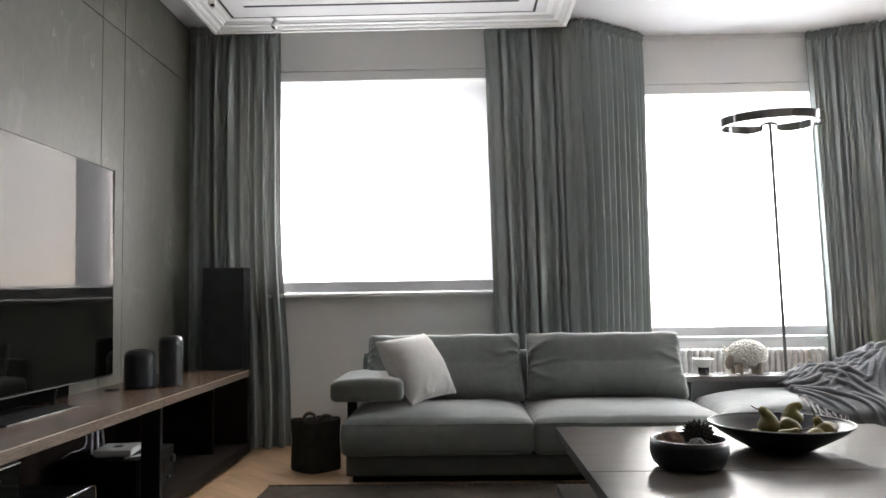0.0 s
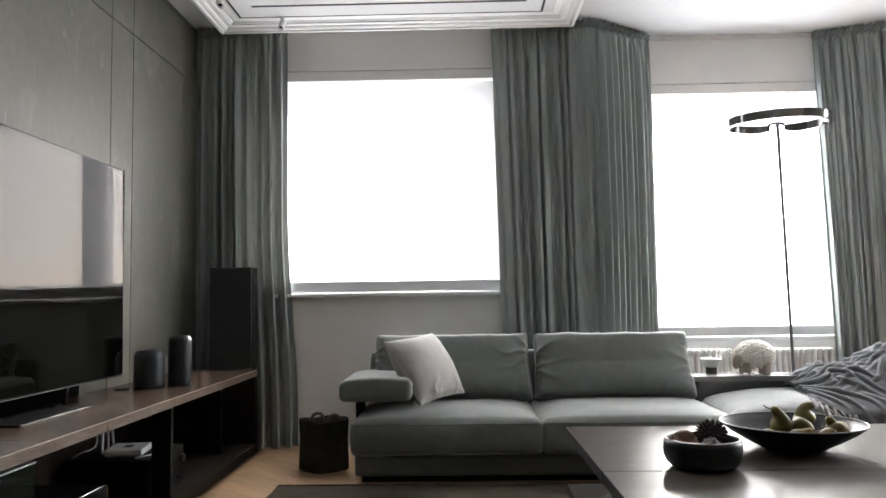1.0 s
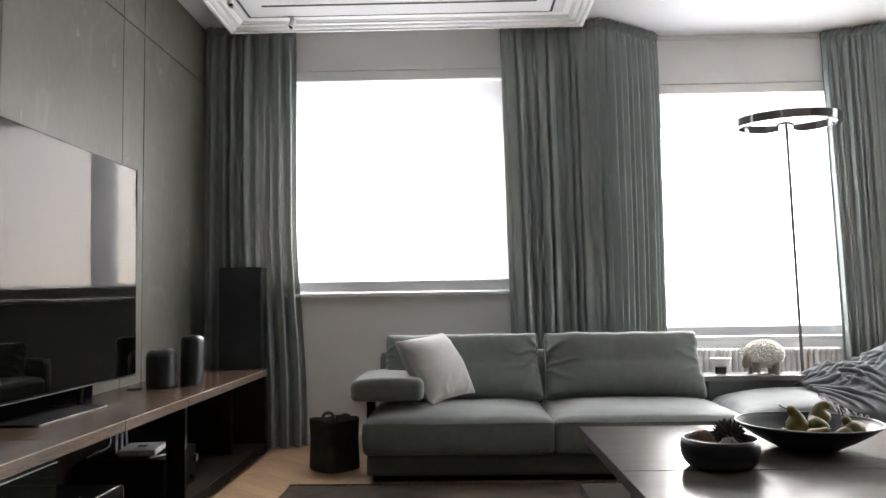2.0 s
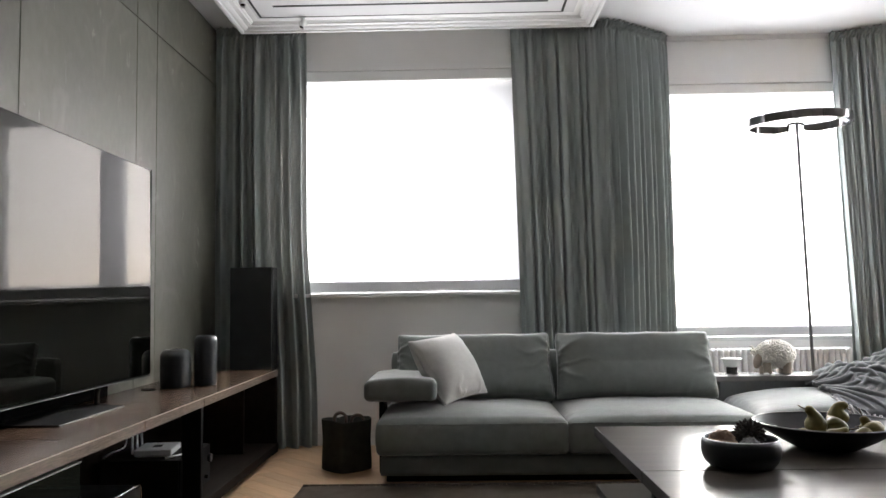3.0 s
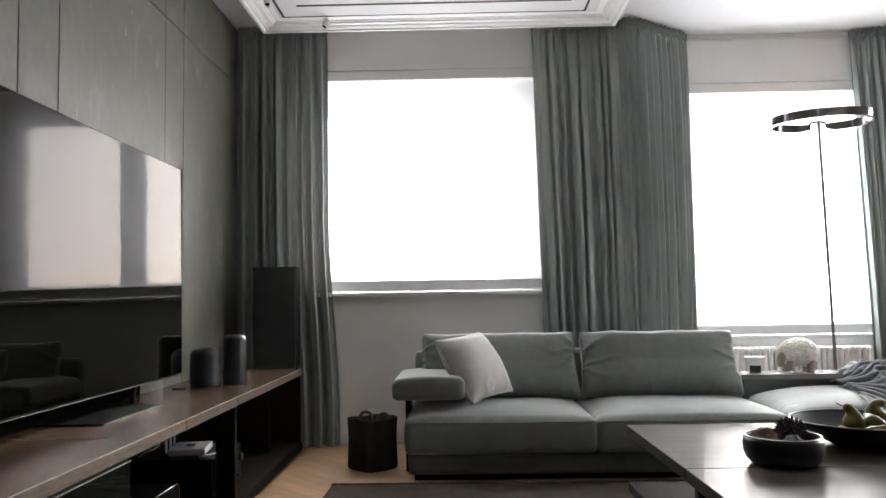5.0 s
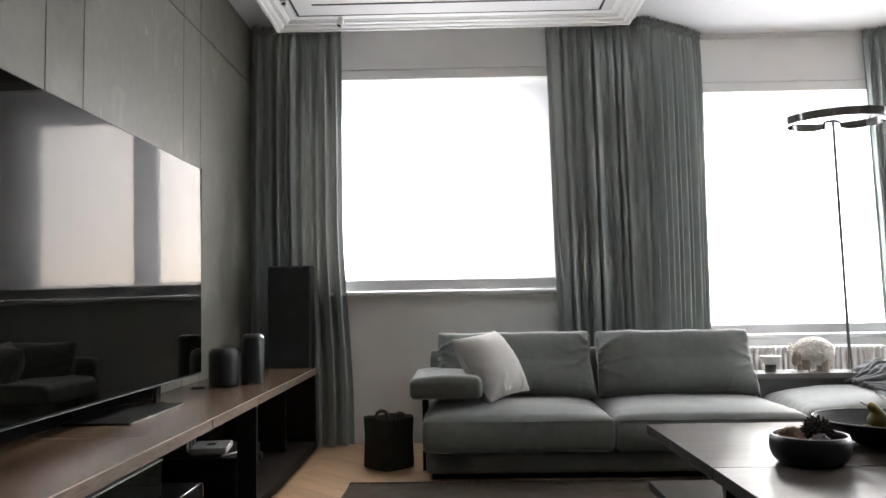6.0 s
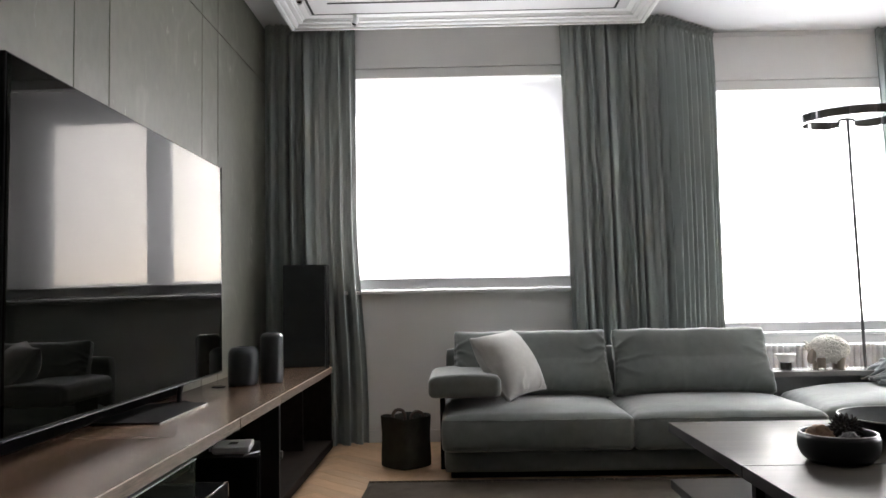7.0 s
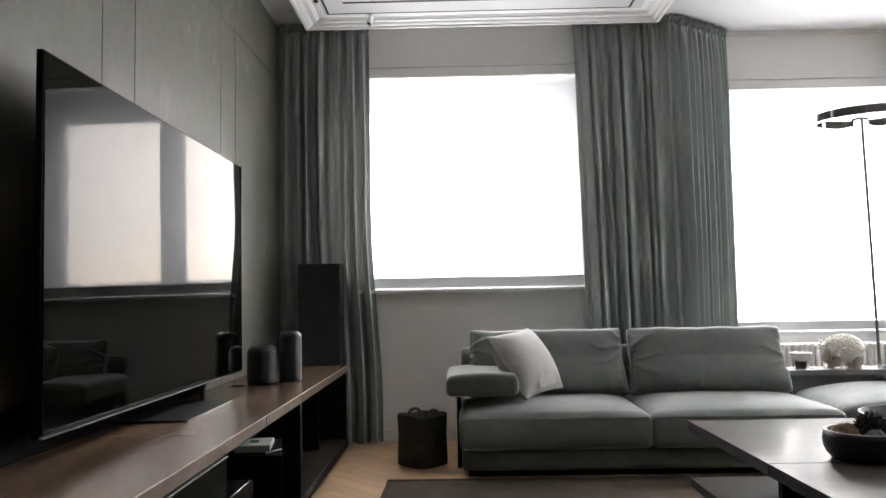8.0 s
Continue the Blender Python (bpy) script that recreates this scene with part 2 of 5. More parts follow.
def add_box(bm, lo, hi, bevel=0.0, seg=2, mi=0):
    lo, hi = Vector(lo), Vector(hi)
    r = bmesh.ops.create_cube(bm, size=1.0, matrix=Matrix.Translation((lo + hi) / 2) @ Matrix.Diagonal((*(hi - lo), 1)))
    vs = r["verts"]
    faces = set(f for v in vs for f in v.link_faces)
    for f in faces:
        f.material_index = mi
    if bevel:
        es = list({e for v in vs for e in v.link_edges})
        bmesh.ops.bevel(bm, geom=es, offset=bevel, segments=seg, affect="EDGES", profile=0.5, material=mi)
    return vs


def box(lo, hi, bevel=0.0, seg=2):
    bm = bmesh.new()
    add_box(bm, lo, hi, bevel, seg)
    return bm


def lathe(profile, n=40, center=(0, 0), wobble=0.0):
    """A solid of revolution about z from (radius, height) pairs."""
    bm = bmesh.new()
    rings = []
    for r, z in profile:
        if r < 1e-5:
            rings.append([bm.verts.new((center[0], center[1], z))])
        else:
            rings.append([bm.verts.new((center[0] + r * math.cos(2 * math.pi * i / n), center[1] + r * math.sin(2 * math.pi * i / n), z)) for i in range(n)])
    for a, b in zip(rings, rings[1:]):
        for i in range(n):
            j = (i + 1) % n
            q = [a[i % len(a)], a[j % len(a)], b[j % len(b)], b[i % len(b)]]
            q = list(dict.fromkeys(q))
            if len(q) > 2:
                bm.faces.new(q)
    return bm


def tube(points, r, n=10, bm=None, taper=1.0, mi=0):
    """A round bar along points, closed at its ends."""
    bm = bm or bmesh.new()
    pts = [Vector(p) for p in points]
    rings = []
    for i, p in enumerate(pts):
        d = (pts[min(i + 1, len(pts) - 1)] - pts[max(i - 1, 0)]).normalized()
        a = d.orthogonal().normalized() if i == 0 else (rings_a - d * rings_a.dot(d)).normalized()
        rings_a = a
        b = d.cross(a)
        rr = r * (1 + (taper - 1) * i / max(1, len(pts) - 1))
        rings.append([bm.verts.new(p + rr * (a * math.cos(2 * math.pi * k / n) + b * math.sin(2 * math.pi * k / n))) for k in range(n)])
    for a, b in zip(rings, rings[1:]):
        for k in range(n):
            bm.faces.new((a[k], a[(k + 1) % n], b[(k + 1) % n], b[k])).material_index = mi
    bm.faces.new(rings[0][::-1]).material_index = mi
    bm.faces.new(rings[-1]).material_index = mi
    return bm


def soft_box(sx, sy, sz, r, nx=24, ny=18, nz=8, shape=None):
    """A box about the origin with rounded edges on a fine grid; shape moves each point (unit place, point)."""
    bm = bmesh.new()
    h = Vector((sx / 2, sy / 2, sz / 2))
    made = {}

    def vert(i, j, k):
        key = (i, j, k)
        if key not in made:
            u = Vector((2 * i / nx - 1, 2 * j / ny - 1, 2 * k / nz - 1))
            p = Vector([u[a] * h[a] for a in range(3)])
            q = Vector([max(-h[a] + r, min(h[a] - r, p[a])) for a in range(3)])
            d = p - q
            if d.length > 1e-9:
                p = q + d.normalized() * r
            if shape:
                p = shape(u, p)
            made[key] = bm.verts.new(p)
        return made[key]

    def sheet(n1, n2, f):
        for a in range(n1):
            for b in range(n2):
                bm.faces.new((f(a, b), f(a + 1, b), f(a + 1, b + 1), f(a, b + 1)))

    for k in (0, nz):
        sheet(nx, ny, lambda a, b, k=k: vert(a, b, k))
    for j in (0, ny):
        sheet(nx, nz, lambda a, b, j=j: vert(a, j, b))
    for i in (0, nx):
        sheet(ny, nz, lambda a, b, i=i: vert(i, a, b))
    return bm


def soft_point(sx, sy, sz, r, u, shape):
    """The place on a soft_box that belongs to the unit place u."""
    h = Vector((sx / 2, sy / 2, sz / 2))
    p = Vector([u[a] * h[a] for a in range(3)])
    q = Vector([max(-h[a] + r, min(h[a] - r, p[a])) for a in range(3)])
    d = p - q
    if d.length > 1e-9:
        p = q + d.normalized() * r
    return shape(u, p)


def ripple(p, s, a, off=0.0):
    return a * noise.noise(Vector((p[0] * s + off, p[1] * s + off * 0.7, p[2] * s - off)))


# ---- structure ----
W = -1.87          # face of the panelled wall
YW = 5.48          # face of the window wall
YB = 5.80          # face of the wall in the bay
TOP = 2.96         # ceiling
# BACK is a free choice: a near, dark end wall cuts bounce light.
RIGHT, BACK = 4.9, -2.2


def wall_with_hole(x0, x1, z0, z1, hx0, hx1, hz0, hz1, y, deep):
    bm = bmesh.new()
    add_box(bm, (x0, y, z0), (hx0, y + deep, z1))
    add_box(bm, (hx1, y, z0), (x1, y + deep, z1))
    add_box(bm, (hx0, y, z0), (hx1, y + deep, hz0))
    add_box(bm, (hx0, y, hz1), (hx1, y + deep, z1))
    return bm


structure("wall_north", wall_with_hole(W - 0.2, 0.98, -0.1, TOP + 0.1, -1.51, 0.365, 1.055, 2.578, YW, 0.30), WALL, "light grey painted wall around the main window", "wall")
structure("wall_bay", wall_with_hole(1.34, 2.86, -0.1, TOP + 0.1, 1.36, 2.84, 0.700, 2.52, YB, 0.36), WALL, "light grey painted wall around the bay window", "wall")


def slanted_wall(name, a, b, thick, label):
    a, b = Vector((*a, 0)), Vector((*b, 0))
    d = (b - a).normalized()
    nrm = Vector((-d.y, d.x, 0)) * thick
    bm = bmesh.new()
    lo = [bm.verts.new((p.x, p.y, -0.1)) for p in (a, b, b + nrm, a + nrm)]
    hi = [bm.verts.new((v.co.x, v.co.y, TOP + 0.1)) for v in lo]
    bm.faces.new(lo)
    bm.faces.new(hi)
    for i in range(4):
        j = (i + 1) % 4
        bm.faces.new((lo[i], lo[j], hi[j], hi[i]))
    return structure(name, bm, WALL, label, "wall")


slanted_wall("wall_bay_west", (0.98, YW + 0.003), (1.337, YB + 0.003), 0.3, "slanting painted side wall of the bay")
# East and south walls are unseen, added dark to hold back fill light.
structure("wall_east", box((RIGHT, BACK - 0.2, -0.1), (RIGHT + 0.2, 4.55, TOP + 0.1)), BACKWALL, "unseen dark wall added to close the room and limit bounce light", "wall")
SLANT = pose(2.863, 5.803, 0, 0, 0, math.degrees(math.atan2(4.55 - 5.803, RIGHT - 2.863)))
SLEN = math.hypot(4.55 - 5.803, RIGHT - 2.863)
# The opening in this wall is assumed, to let the side lamp in.
_w = structure("wall_bay_east", wall_with_hole(0.0, SLEN + 0.1, -0.1, TOP + 0.1, 0.95, 2.25, 0.727, 2.52, 0.0, 0.34), WALL, "slanting painted wall of the bay with an added unseen window", "wall")
_w.matrix_world = SLANT
_w = structure("wall_apron", box((0.30, -0.016, 0.002), (SLEN - 0.02, -0.002, 0.690), 0.002), PANEL, "olive grey panel under the added slanting bay window", "wall panel")
_w.matrix_world = SLANT
structure("wall_south", box((W - 0.2, BACK - 0.2, -0.1), (RIGHT, BACK, TOP + 0.1)), BACKWALL, "unseen dark wall added to close the room and limit bounce light", "wall")
west = structure("wall_west", box((W - 0.2, BACK, -0.1), (W - 0.024, YW, TOP + 0.1)), BLACK, "wall clad with large olive grey panels", "wall")
for y0, y1 in ((BACK + 0.01, -0.2), (-0.2, 1.15), (1.15, 2.71), (2.71, 2.99), (2.99, 4.09), (4.09, 4.365), (4.365, YW - 0.002)):
    for z0, z1 in ((0.0, 2.553), (2.553, TOP - 0.002)):
        part("panel", box((W - 0.022, y0 + 0.003, z0 + 0.003), (W, y1 - 0.003, z1 - 0.003), 0.0015, 1), PANEL, west)

structure("ceiling", box((W - 0.2, BACK - 0.2, TOP), (RIGHT + 0.2, YB + 0.36, TOP + 0.1)), CEIL, "white painted ceiling", "ceiling")
structure("subfloor", box((W - 0.2, BACK - 0.2, -0.1), (RIGHT + 0.2, YB + 0.36, -0.008)), JOINT, "dark joints under the oak parquet", "floor")

# dropped ceiling tray: a stepped frame round a flat field
CX0, CX1, CY0, CY1 = -1.625, 0.79, 1.2, 5.195


def tray_profile():
    """Mitred crown moulding that steps up from the outer lip towards the field."""
    steps = [(0.0, 2.956), (0.0, 2.852), (0.004, 2.840), (0.016, 2.836), (0.030, 2.838), (0.034, 2.848), (0.050, 2.850), (0.062, 2.856), (0.068, 2.864),
             (0.098, 2.866), (0.102, 2.874), (0.112, 2.878), (0.118, 2.884), (0.160, 2.886)]
    bm = bmesh.new()
    rings = []
    for o, z in steps:
        rings.append([bm.verts.new(p) for p in ((CX0 + o, CY0 + o, z), (CX1 - o, CY0 + o, z), (CX1 - o, CY1 - o, z), (CX0 + o, CY1 - o, z))])
    for a, b in zip(rings, rings[1:]):
        for i in range(4):
            j = (i + 1) % 4
            bm.faces.new((a[i], a[j], b[j], b[i]))
    return bm


structure("ceiling_tray_moulding", tray_profile(), WHITE, "white stepped crown moulding around the dropped ceiling tray", "ceiling moulding")
_bm = bmesh.new()
for q in (((CX0 + 0.16, CY0 + 0.16), (CX1 - 0.16, CY1 - 0.16)),):
    add_box(_bm, (q[0][0], q[0][1], 2.886), (q[1][0], q[1][1], 2.93))
structure("ceiling_tray_field", _bm, CEIL, "white flat field of the dropped ceiling tray", "ceiling")
_bm = bmesh.new()
sx0, sx1, sy1 = -1.447, 0.560, 5.018
add_box(_bm, (sx0, 1.4, 2.8835), (sx0 + 0.016, sy1, 2.8858))
add_box(_bm, (sx1 - 0.016, 1.4, 2.8835), (sx1, sy1, 2.8858))
add_box(_bm, (sx0 + 0.016, sy1 - 0.007, 2.8835), (sx1 - 0.016, sy1, 2.8858))
structure("ceiling_slot_outer", _bm, SLOT, "thin black shadow gap in the ceiling tray", "ceiling slot")
structure("ceiling_slot_air", box((-1.315, 4.815, 2.8835), (0.440, 4.838, 2.8858)), SLOT, "long black linear air slot in the ceiling", "ceiling slot")

# window joinery


def make_window(name, x0, x1, z0, z1, y, panes, label, rail=0.07, low=0.11, top=0.20):
    """Frame, panes and sill of a window set deep in its wall; panes are pairs of x."""
    w = thing(name, label, "window", kind="structure")
    bm = bmesh.new()
    add_box(bm, (x0, y, z0), (x1, y + 0.06, z0 + low))
    add_box(bm, (x0, y, z1 - top), (x1, y + 0.06, z1))
    xs = [x0] + [v for p in panes for v in p] + [x1]
    for a, b in zip(xs[::2], xs[1::2]):
        add_box(bm, (a, y, z0 + low), (b, y + 0.06, z1 - top))
    part("window_frame", bm, FRAME, w)
    for a, b in panes:
        g = part("pane", box((a, y + 0.025, z0 + low), (b, y + 0.033, z1 - top)), GLASS, w)
        g.visible_shadow = False
    return w


win1 = make_window("window_1", -1.508, 0.363, 1.057, 2.576, 5.70, ((-1.44, -0.775), (-0.595, 0.125)), "wide window with two panes behind a white roller blind")
part("window_sill", box((-1.54, 5.425, 1.030), (0.395, 5.695, 1.0545), 0.004), WHITE, win1, "white projecting sill")
win2 = make_window("window_2", 1.362, 2.838, 0.702, 2.518, 6.06, ((1.43, 2.0), (2.14, 2.79)), "tall bay window behind a white roller blind", low=0.08)
part("window_sill", box((1.345, 5.789, 0.672), (2.855, 6.055, 0.6995), 0.004), FRAME, win2, "white projecting sill")


def roller_blind(x0, x1, y, z0, z1, label, bar=0.074):
    b = thing("roller_blind", label, "blind", (x0, y, z0))
    bm = bmesh.new()
    n = 24
    rows = []
    for k in range(n + 1):
        z = (z1 - z0) * k / n
        rows.append([bm.verts.new((u * (x1 - x0), 0.0015 * math.sin(5 * u + 0.7) + 0.001 * math.sin(9 * u), z)) for u in [i / 30 for i in range(31)]])
    for a, c in zip(rows, rows[1:]):
        for i in range(30):
            bm.faces.new((a[i], a[i + 1], c[i + 1], c[i]))
    part("fabric", bm, BLIND, b, smooth=True)
    part("bottom_bar", box((0, -0.009, -bar), (x1 - x0, 0.009, 0.0), 0.004), BAR, b, "grey weighted bottom bar")
    return b


roller_blind(-1.495, 0.35, 5.515, 1.139, 2.572, "white translucent roller blind drawn down over the main window")
roller_blind(1.375, 2.825, 5.835, 0.775, 2.51, "white translucent roller blind drawn down over the bay window", 0.070)
# Unseen window and blind, added for the light from the right.
win3 = make_window("added_window_3", 0.952, 2.248, 0.729, 2.518, 0.26, ((1.03, 1.55), (1.65, 2.17)), "added unseen window in the slanting bay wall behind a white roller blind", low=0.08)
win3.matrix_world = SLANT
part("window_sill", box((0.92, -0.08, 0.697), (2.28, 0.255, 0.726), 0.004), WHITE, win3, "white projecting sill")
_b = roller_blind(0.96, 2.24, 0.035, 0.775, 2.51, "white translucent roller blind over the added slanting bay window", 0.046)
_b.matrix_world = SLANT @ pose(0.96, 0.035, 0.775)

# head panel over each window, with a fine joint under it
structure("window_head_main", box((-1.86, YW - 0.014, 2.578), (0.97, YW - 0.001, 2.644)), WALL, "painted cover strip over the main window", "trim")
structure("window_head_upper", box((-1.86, YW - 0.018, 2.651), (0.97, YW - 0.001, TOP - 0.002)), WALL, "painted fascia over the main window", "trim")
structure("bay_head_main", box((1.36, YB - 0.014, 2.52), (2.84, YB - 0.001, 2.588)), WALL, "painted cover strip over the bay window", "trim")
structure("bay_head_upper", box((1.36, YB - 0.018, 2.595), (2.84, YB - 0.001, TOP - 0.002)), WALL, "painted fascia over the bay window", "trim")
structure("bay_cornice", box((1.345, YB - 0.036, 2.925), (2.855, YB - 0.019, TOP - 0.001), 0.003), WHITE, "white slim cornice in the bay", "trim")
structure("baseboard", box((W + 0.002, YW - 0.014, -0.006), (0.98, YW - 0.001, 0.085), 0.003), WHITE, "white low baseboard under the main window", "baseboard")

# ---- curtains ----


def along(path, s):
    """Place and outward normal at arc length s of a plan polyline."""
    for a, b in zip(path, path[1:]):
        a, b = Vector(a), Vector(b)
        d = (b - a).length
        if s <= d or b == Vector(path[-1]):
            t = (b - a) / d
            return a + t * s, Vector((t.y, -t.x))
        s -= d


def length(path):
    return sum((Vector(b) - Vector(a)).length for a, b in zip(path, path[1:]))


def pleat(v):
    """Depth of one pleat across its width: a recess, a step, a broad slightly tilted face, and a sharp return."""
    pts = ((0.0, 0.0), (0.20, 0.06), (0.36, 0.72), (0.80, 1.0), (0.89, 0.93), (1.0, 0.0))
    for (a, p), (b, q) in zip(pts, pts[1:]):
        if v <= b:
            x = (v - a) / (b - a)
            return p + (q - p) * (0.5 * x + 0.5 * x * x * (3 - 2 * x))
    return 0.0


def curtain(path, z1, label, seed, fold=0.075, amp=0.042, lean=(0.0, 0.0), sweep=(0.0, 0.0), z0=0.004, heading=0.060, turn=99.0, fold2=0.05):
    """A floor-length curtain: broad round pleats with narrow creases between them, gathered by a tape under a frilled heading.
    lean: how far each end moves along the track on the way down; sweep: how far each end kicks out near the floor."""
    total = length(path)
    cols = int(total / 0.0035)
    drops = [heading * k / 7 for k in range(8)] + [heading + 0.012, heading + 0.030]
    k = 1
    while drops[-1] < z1 - z0 - 0.001:
        drops.append(min(z1 - z0, drops[-1] + 0.020 + 0.0030 * k))
        k += 1
    c = thing("curtain", label, "curtain", (0, 0, 0), group="floor-length curtains")
    rnd = random.Random(seed)
    ph = [rnd.uniform(0, 6.28) for _ in range(8)]
    # every pleat has its own width, depth and lean
    edges, s = [0.0], 0.0
    while s < total + 0.3:
        w = (fold if s < turn else fold2) * rnd.choice((0.62, 0.80, 1.0, 1.12, 1.30))
        s += w
        edges.append(s)
    depth = [rnd.uniform(0.55, 1.30) for _ in edges]
    skew = [rnd.uniform(-0.55, 0.55) for _ in edges]
    side = [rnd.random() < 0.8 for _ in edges]
    bm = bmesh.new()
    grid = []
    for d in drops:
        f = d / (z1 - z0)
        row = []
        below = max(0.0, d - heading)
        grow = 1 - math.exp(-below / 0.16)
        frill = max(0.0, 1 - below / 0.03) if d > heading else 1.0
        low = max(0.0, min(1.0, (f - 0.45) / 0.5))
        low = low * low * (3 - 2 * low)
        for i in range(cols + 1):
            u = i / cols
            s = u * total
            at = s + 0.010 * noise.noise(Vector((s * 5.0, ph[2], f * 1.3))) + 0.008 * f * noise.noise(Vector((s * 9.0, ph[1], f * 2.0)))
            k = 0
            while k < len(edges) - 2 and at > edges[k + 1]:
                k += 1
            v = max(0.0, min(1.0, (at - edges[k]) / (edges[k + 1] - edges[k])))
            v = v + 0.32 * skew[k] * math.sin(math.pi * v) ** 2 * 0.6
            slanting = s > turn + 0.1
            lobe = (0.5 - 0.5 * math.cos(2 * math.pi * v)) ** 0.8 if slanting else pleat(v if side[k] else 1 - v)
            ridge = 0.03 * math.sin(2 * math.pi * v * 2 + ph[3] + k) * lobe
            a = amp * (0.22 + 0.78 * grow) * depth[k]
            if turn < 9:
                a *= 1 - 0.80 * math.exp(-((s - turn - 0.045) / 0.035) ** 2)
            a *= (1 - 0.6 * max(0.0, (u - 0.9) / 0.1)) * (1.1 if slanting else 1.0) * min(1.0, 0.15 + u / 0.05)
            off = a * (2 * lobe - 1.0 + ridge)
            fine = 2 * math.pi * s / 0.031 + ph[4] + 2.2 * noise.noise(Vector((s * 14, f * 1.5, 8)))
            off += 0.0045 * math.exp(-below / 0.16) * math.sin(fine)
            tight = 2 * math.pi * (s + 0.5 * (d - heading)) / 0.0225 + ph[5] + 2.4 * noise.noise(Vector((s * 24, d * 10, 1)))
            belt = math.exp(-((d - heading) / 0.010) ** 2)
            off = off * (1 - 0.5 * frill) + (0.0085 + (0.006 if slanting else 0.0)) * frill * math.sin(tight) - 0.010 * belt
            off += 0.008 * noise.noise(Vector((s * 3, f * 3, ph[6]))) + 0.0008 * noise.noise(Vector((s * 40, f * 9, ph[7])))
            along_by = s + lean[0] * f * (1 - u) + lean[1] * f * u + sweep[0] * low * (1 - u) + sweep[1] * low * u
            # the sides of a pleat tuck in behind its face
            along_by += (0.0 if slanting else 0.04) * (edges[k + 1] - edges[k]) * grow * math.sin(2 * math.pi * v)
            p, nrm = along(path, max(0.0, min(total, along_by)))
            if along_by > total:
                p = p + (Vector(path[-1]) - Vector(path[-2])).normalized() * (along_by - total)
            if along_by < 0:
                p = p + (Vector(path[1]) - Vector(path[0])).normalized() * along_by
            z = z1 - d
            if d < heading:
                z += (0.006 * math.sin(tight * 0.5 + 1) + 0.008 * noise.noise(Vector((s * 18, ph[7], 0))) - 0.004) * (1 - d / heading)
            row.append(bm.verts.new((p.x + nrm.x * off, p.y + nrm.y * off, z)))
        grid.append(row)
    for a, b in zip(grid, grid[1:]):
        for i in range(cols):
            bm.faces.new((a[i], a[i + 1], b[i + 1], b[i]))
    part("cloth", bm, CURTAIN, c, smooth=True)
    return c


def track(path, z, label):
    path = [(p[0], p[1] + 0.034) for p in path]
    t = thing("curtain_track", label, "curtain track", (0, 0, 0))
    bm = bmesh.new()
    for a, b in zip(path, path[1:]):
        a, b = Vector((*a, z)), Vector((*b, z))
        d = (b - a).normalized()
        n = Vector((-d.y, d.x, 0)) * 0.008
        h = Vector((0, 0, 0.018))
        vs = [bm.verts.new(p) for p in (a - n, b - n, b + n, a + n, a - n + h, b - n + h, b + n + h, a + n + h)]
        for q in ((0, 1, 2, 3), (4, 5, 6, 7), (0, 1, 5, 4), (1, 2, 6, 5), (2, 3, 7, 6), (3, 0, 4, 7)):
            bm.faces.new([vs[i] for i in q])
    part("rail", bm, WHITE, t)
    return t


P1 = [(-1.85, 5.368), (-1.36, 5.368), (-1.217, 5.418)]
P2 = [(0.232, 5.372), (0.835, 5.368), (0.902, 5.340), (0.985, 5.365), (1.415, 5.69)]
P3 = [(2.630, 5.725), (3.12, 5.50), (3.75, 5.15)]
curtain(P1, 2.953, "grey-green linen curtain gathered in the corner by the panelled wall", 3, fold=0.070, sweep=(0.0, 0.070), amp=0.048)
curtain(P2, 2.953, "grey-green linen curtain hanging around the corner of the bay", 11, fold=0.084, lean=(0.055, 0.0), amp=0.032, turn=0.62, fold2=0.060)
curtain(P3, 2.953, "grey-green linen curtain drawn back at the far side of the bay", 23, fold=0.066, lean=(0.075, 0.0), amp=0.046)
track(P1, 2.934, "white ceiling curtain track above the corner curtain")
track(P2, 2.934, "white ceiling curtain track bending into the bay")
track(P3, 2.934, "white ceiling curtain track on the far side of the bay")

# ---- media console ----
CF, CT = -1.348, 0.562


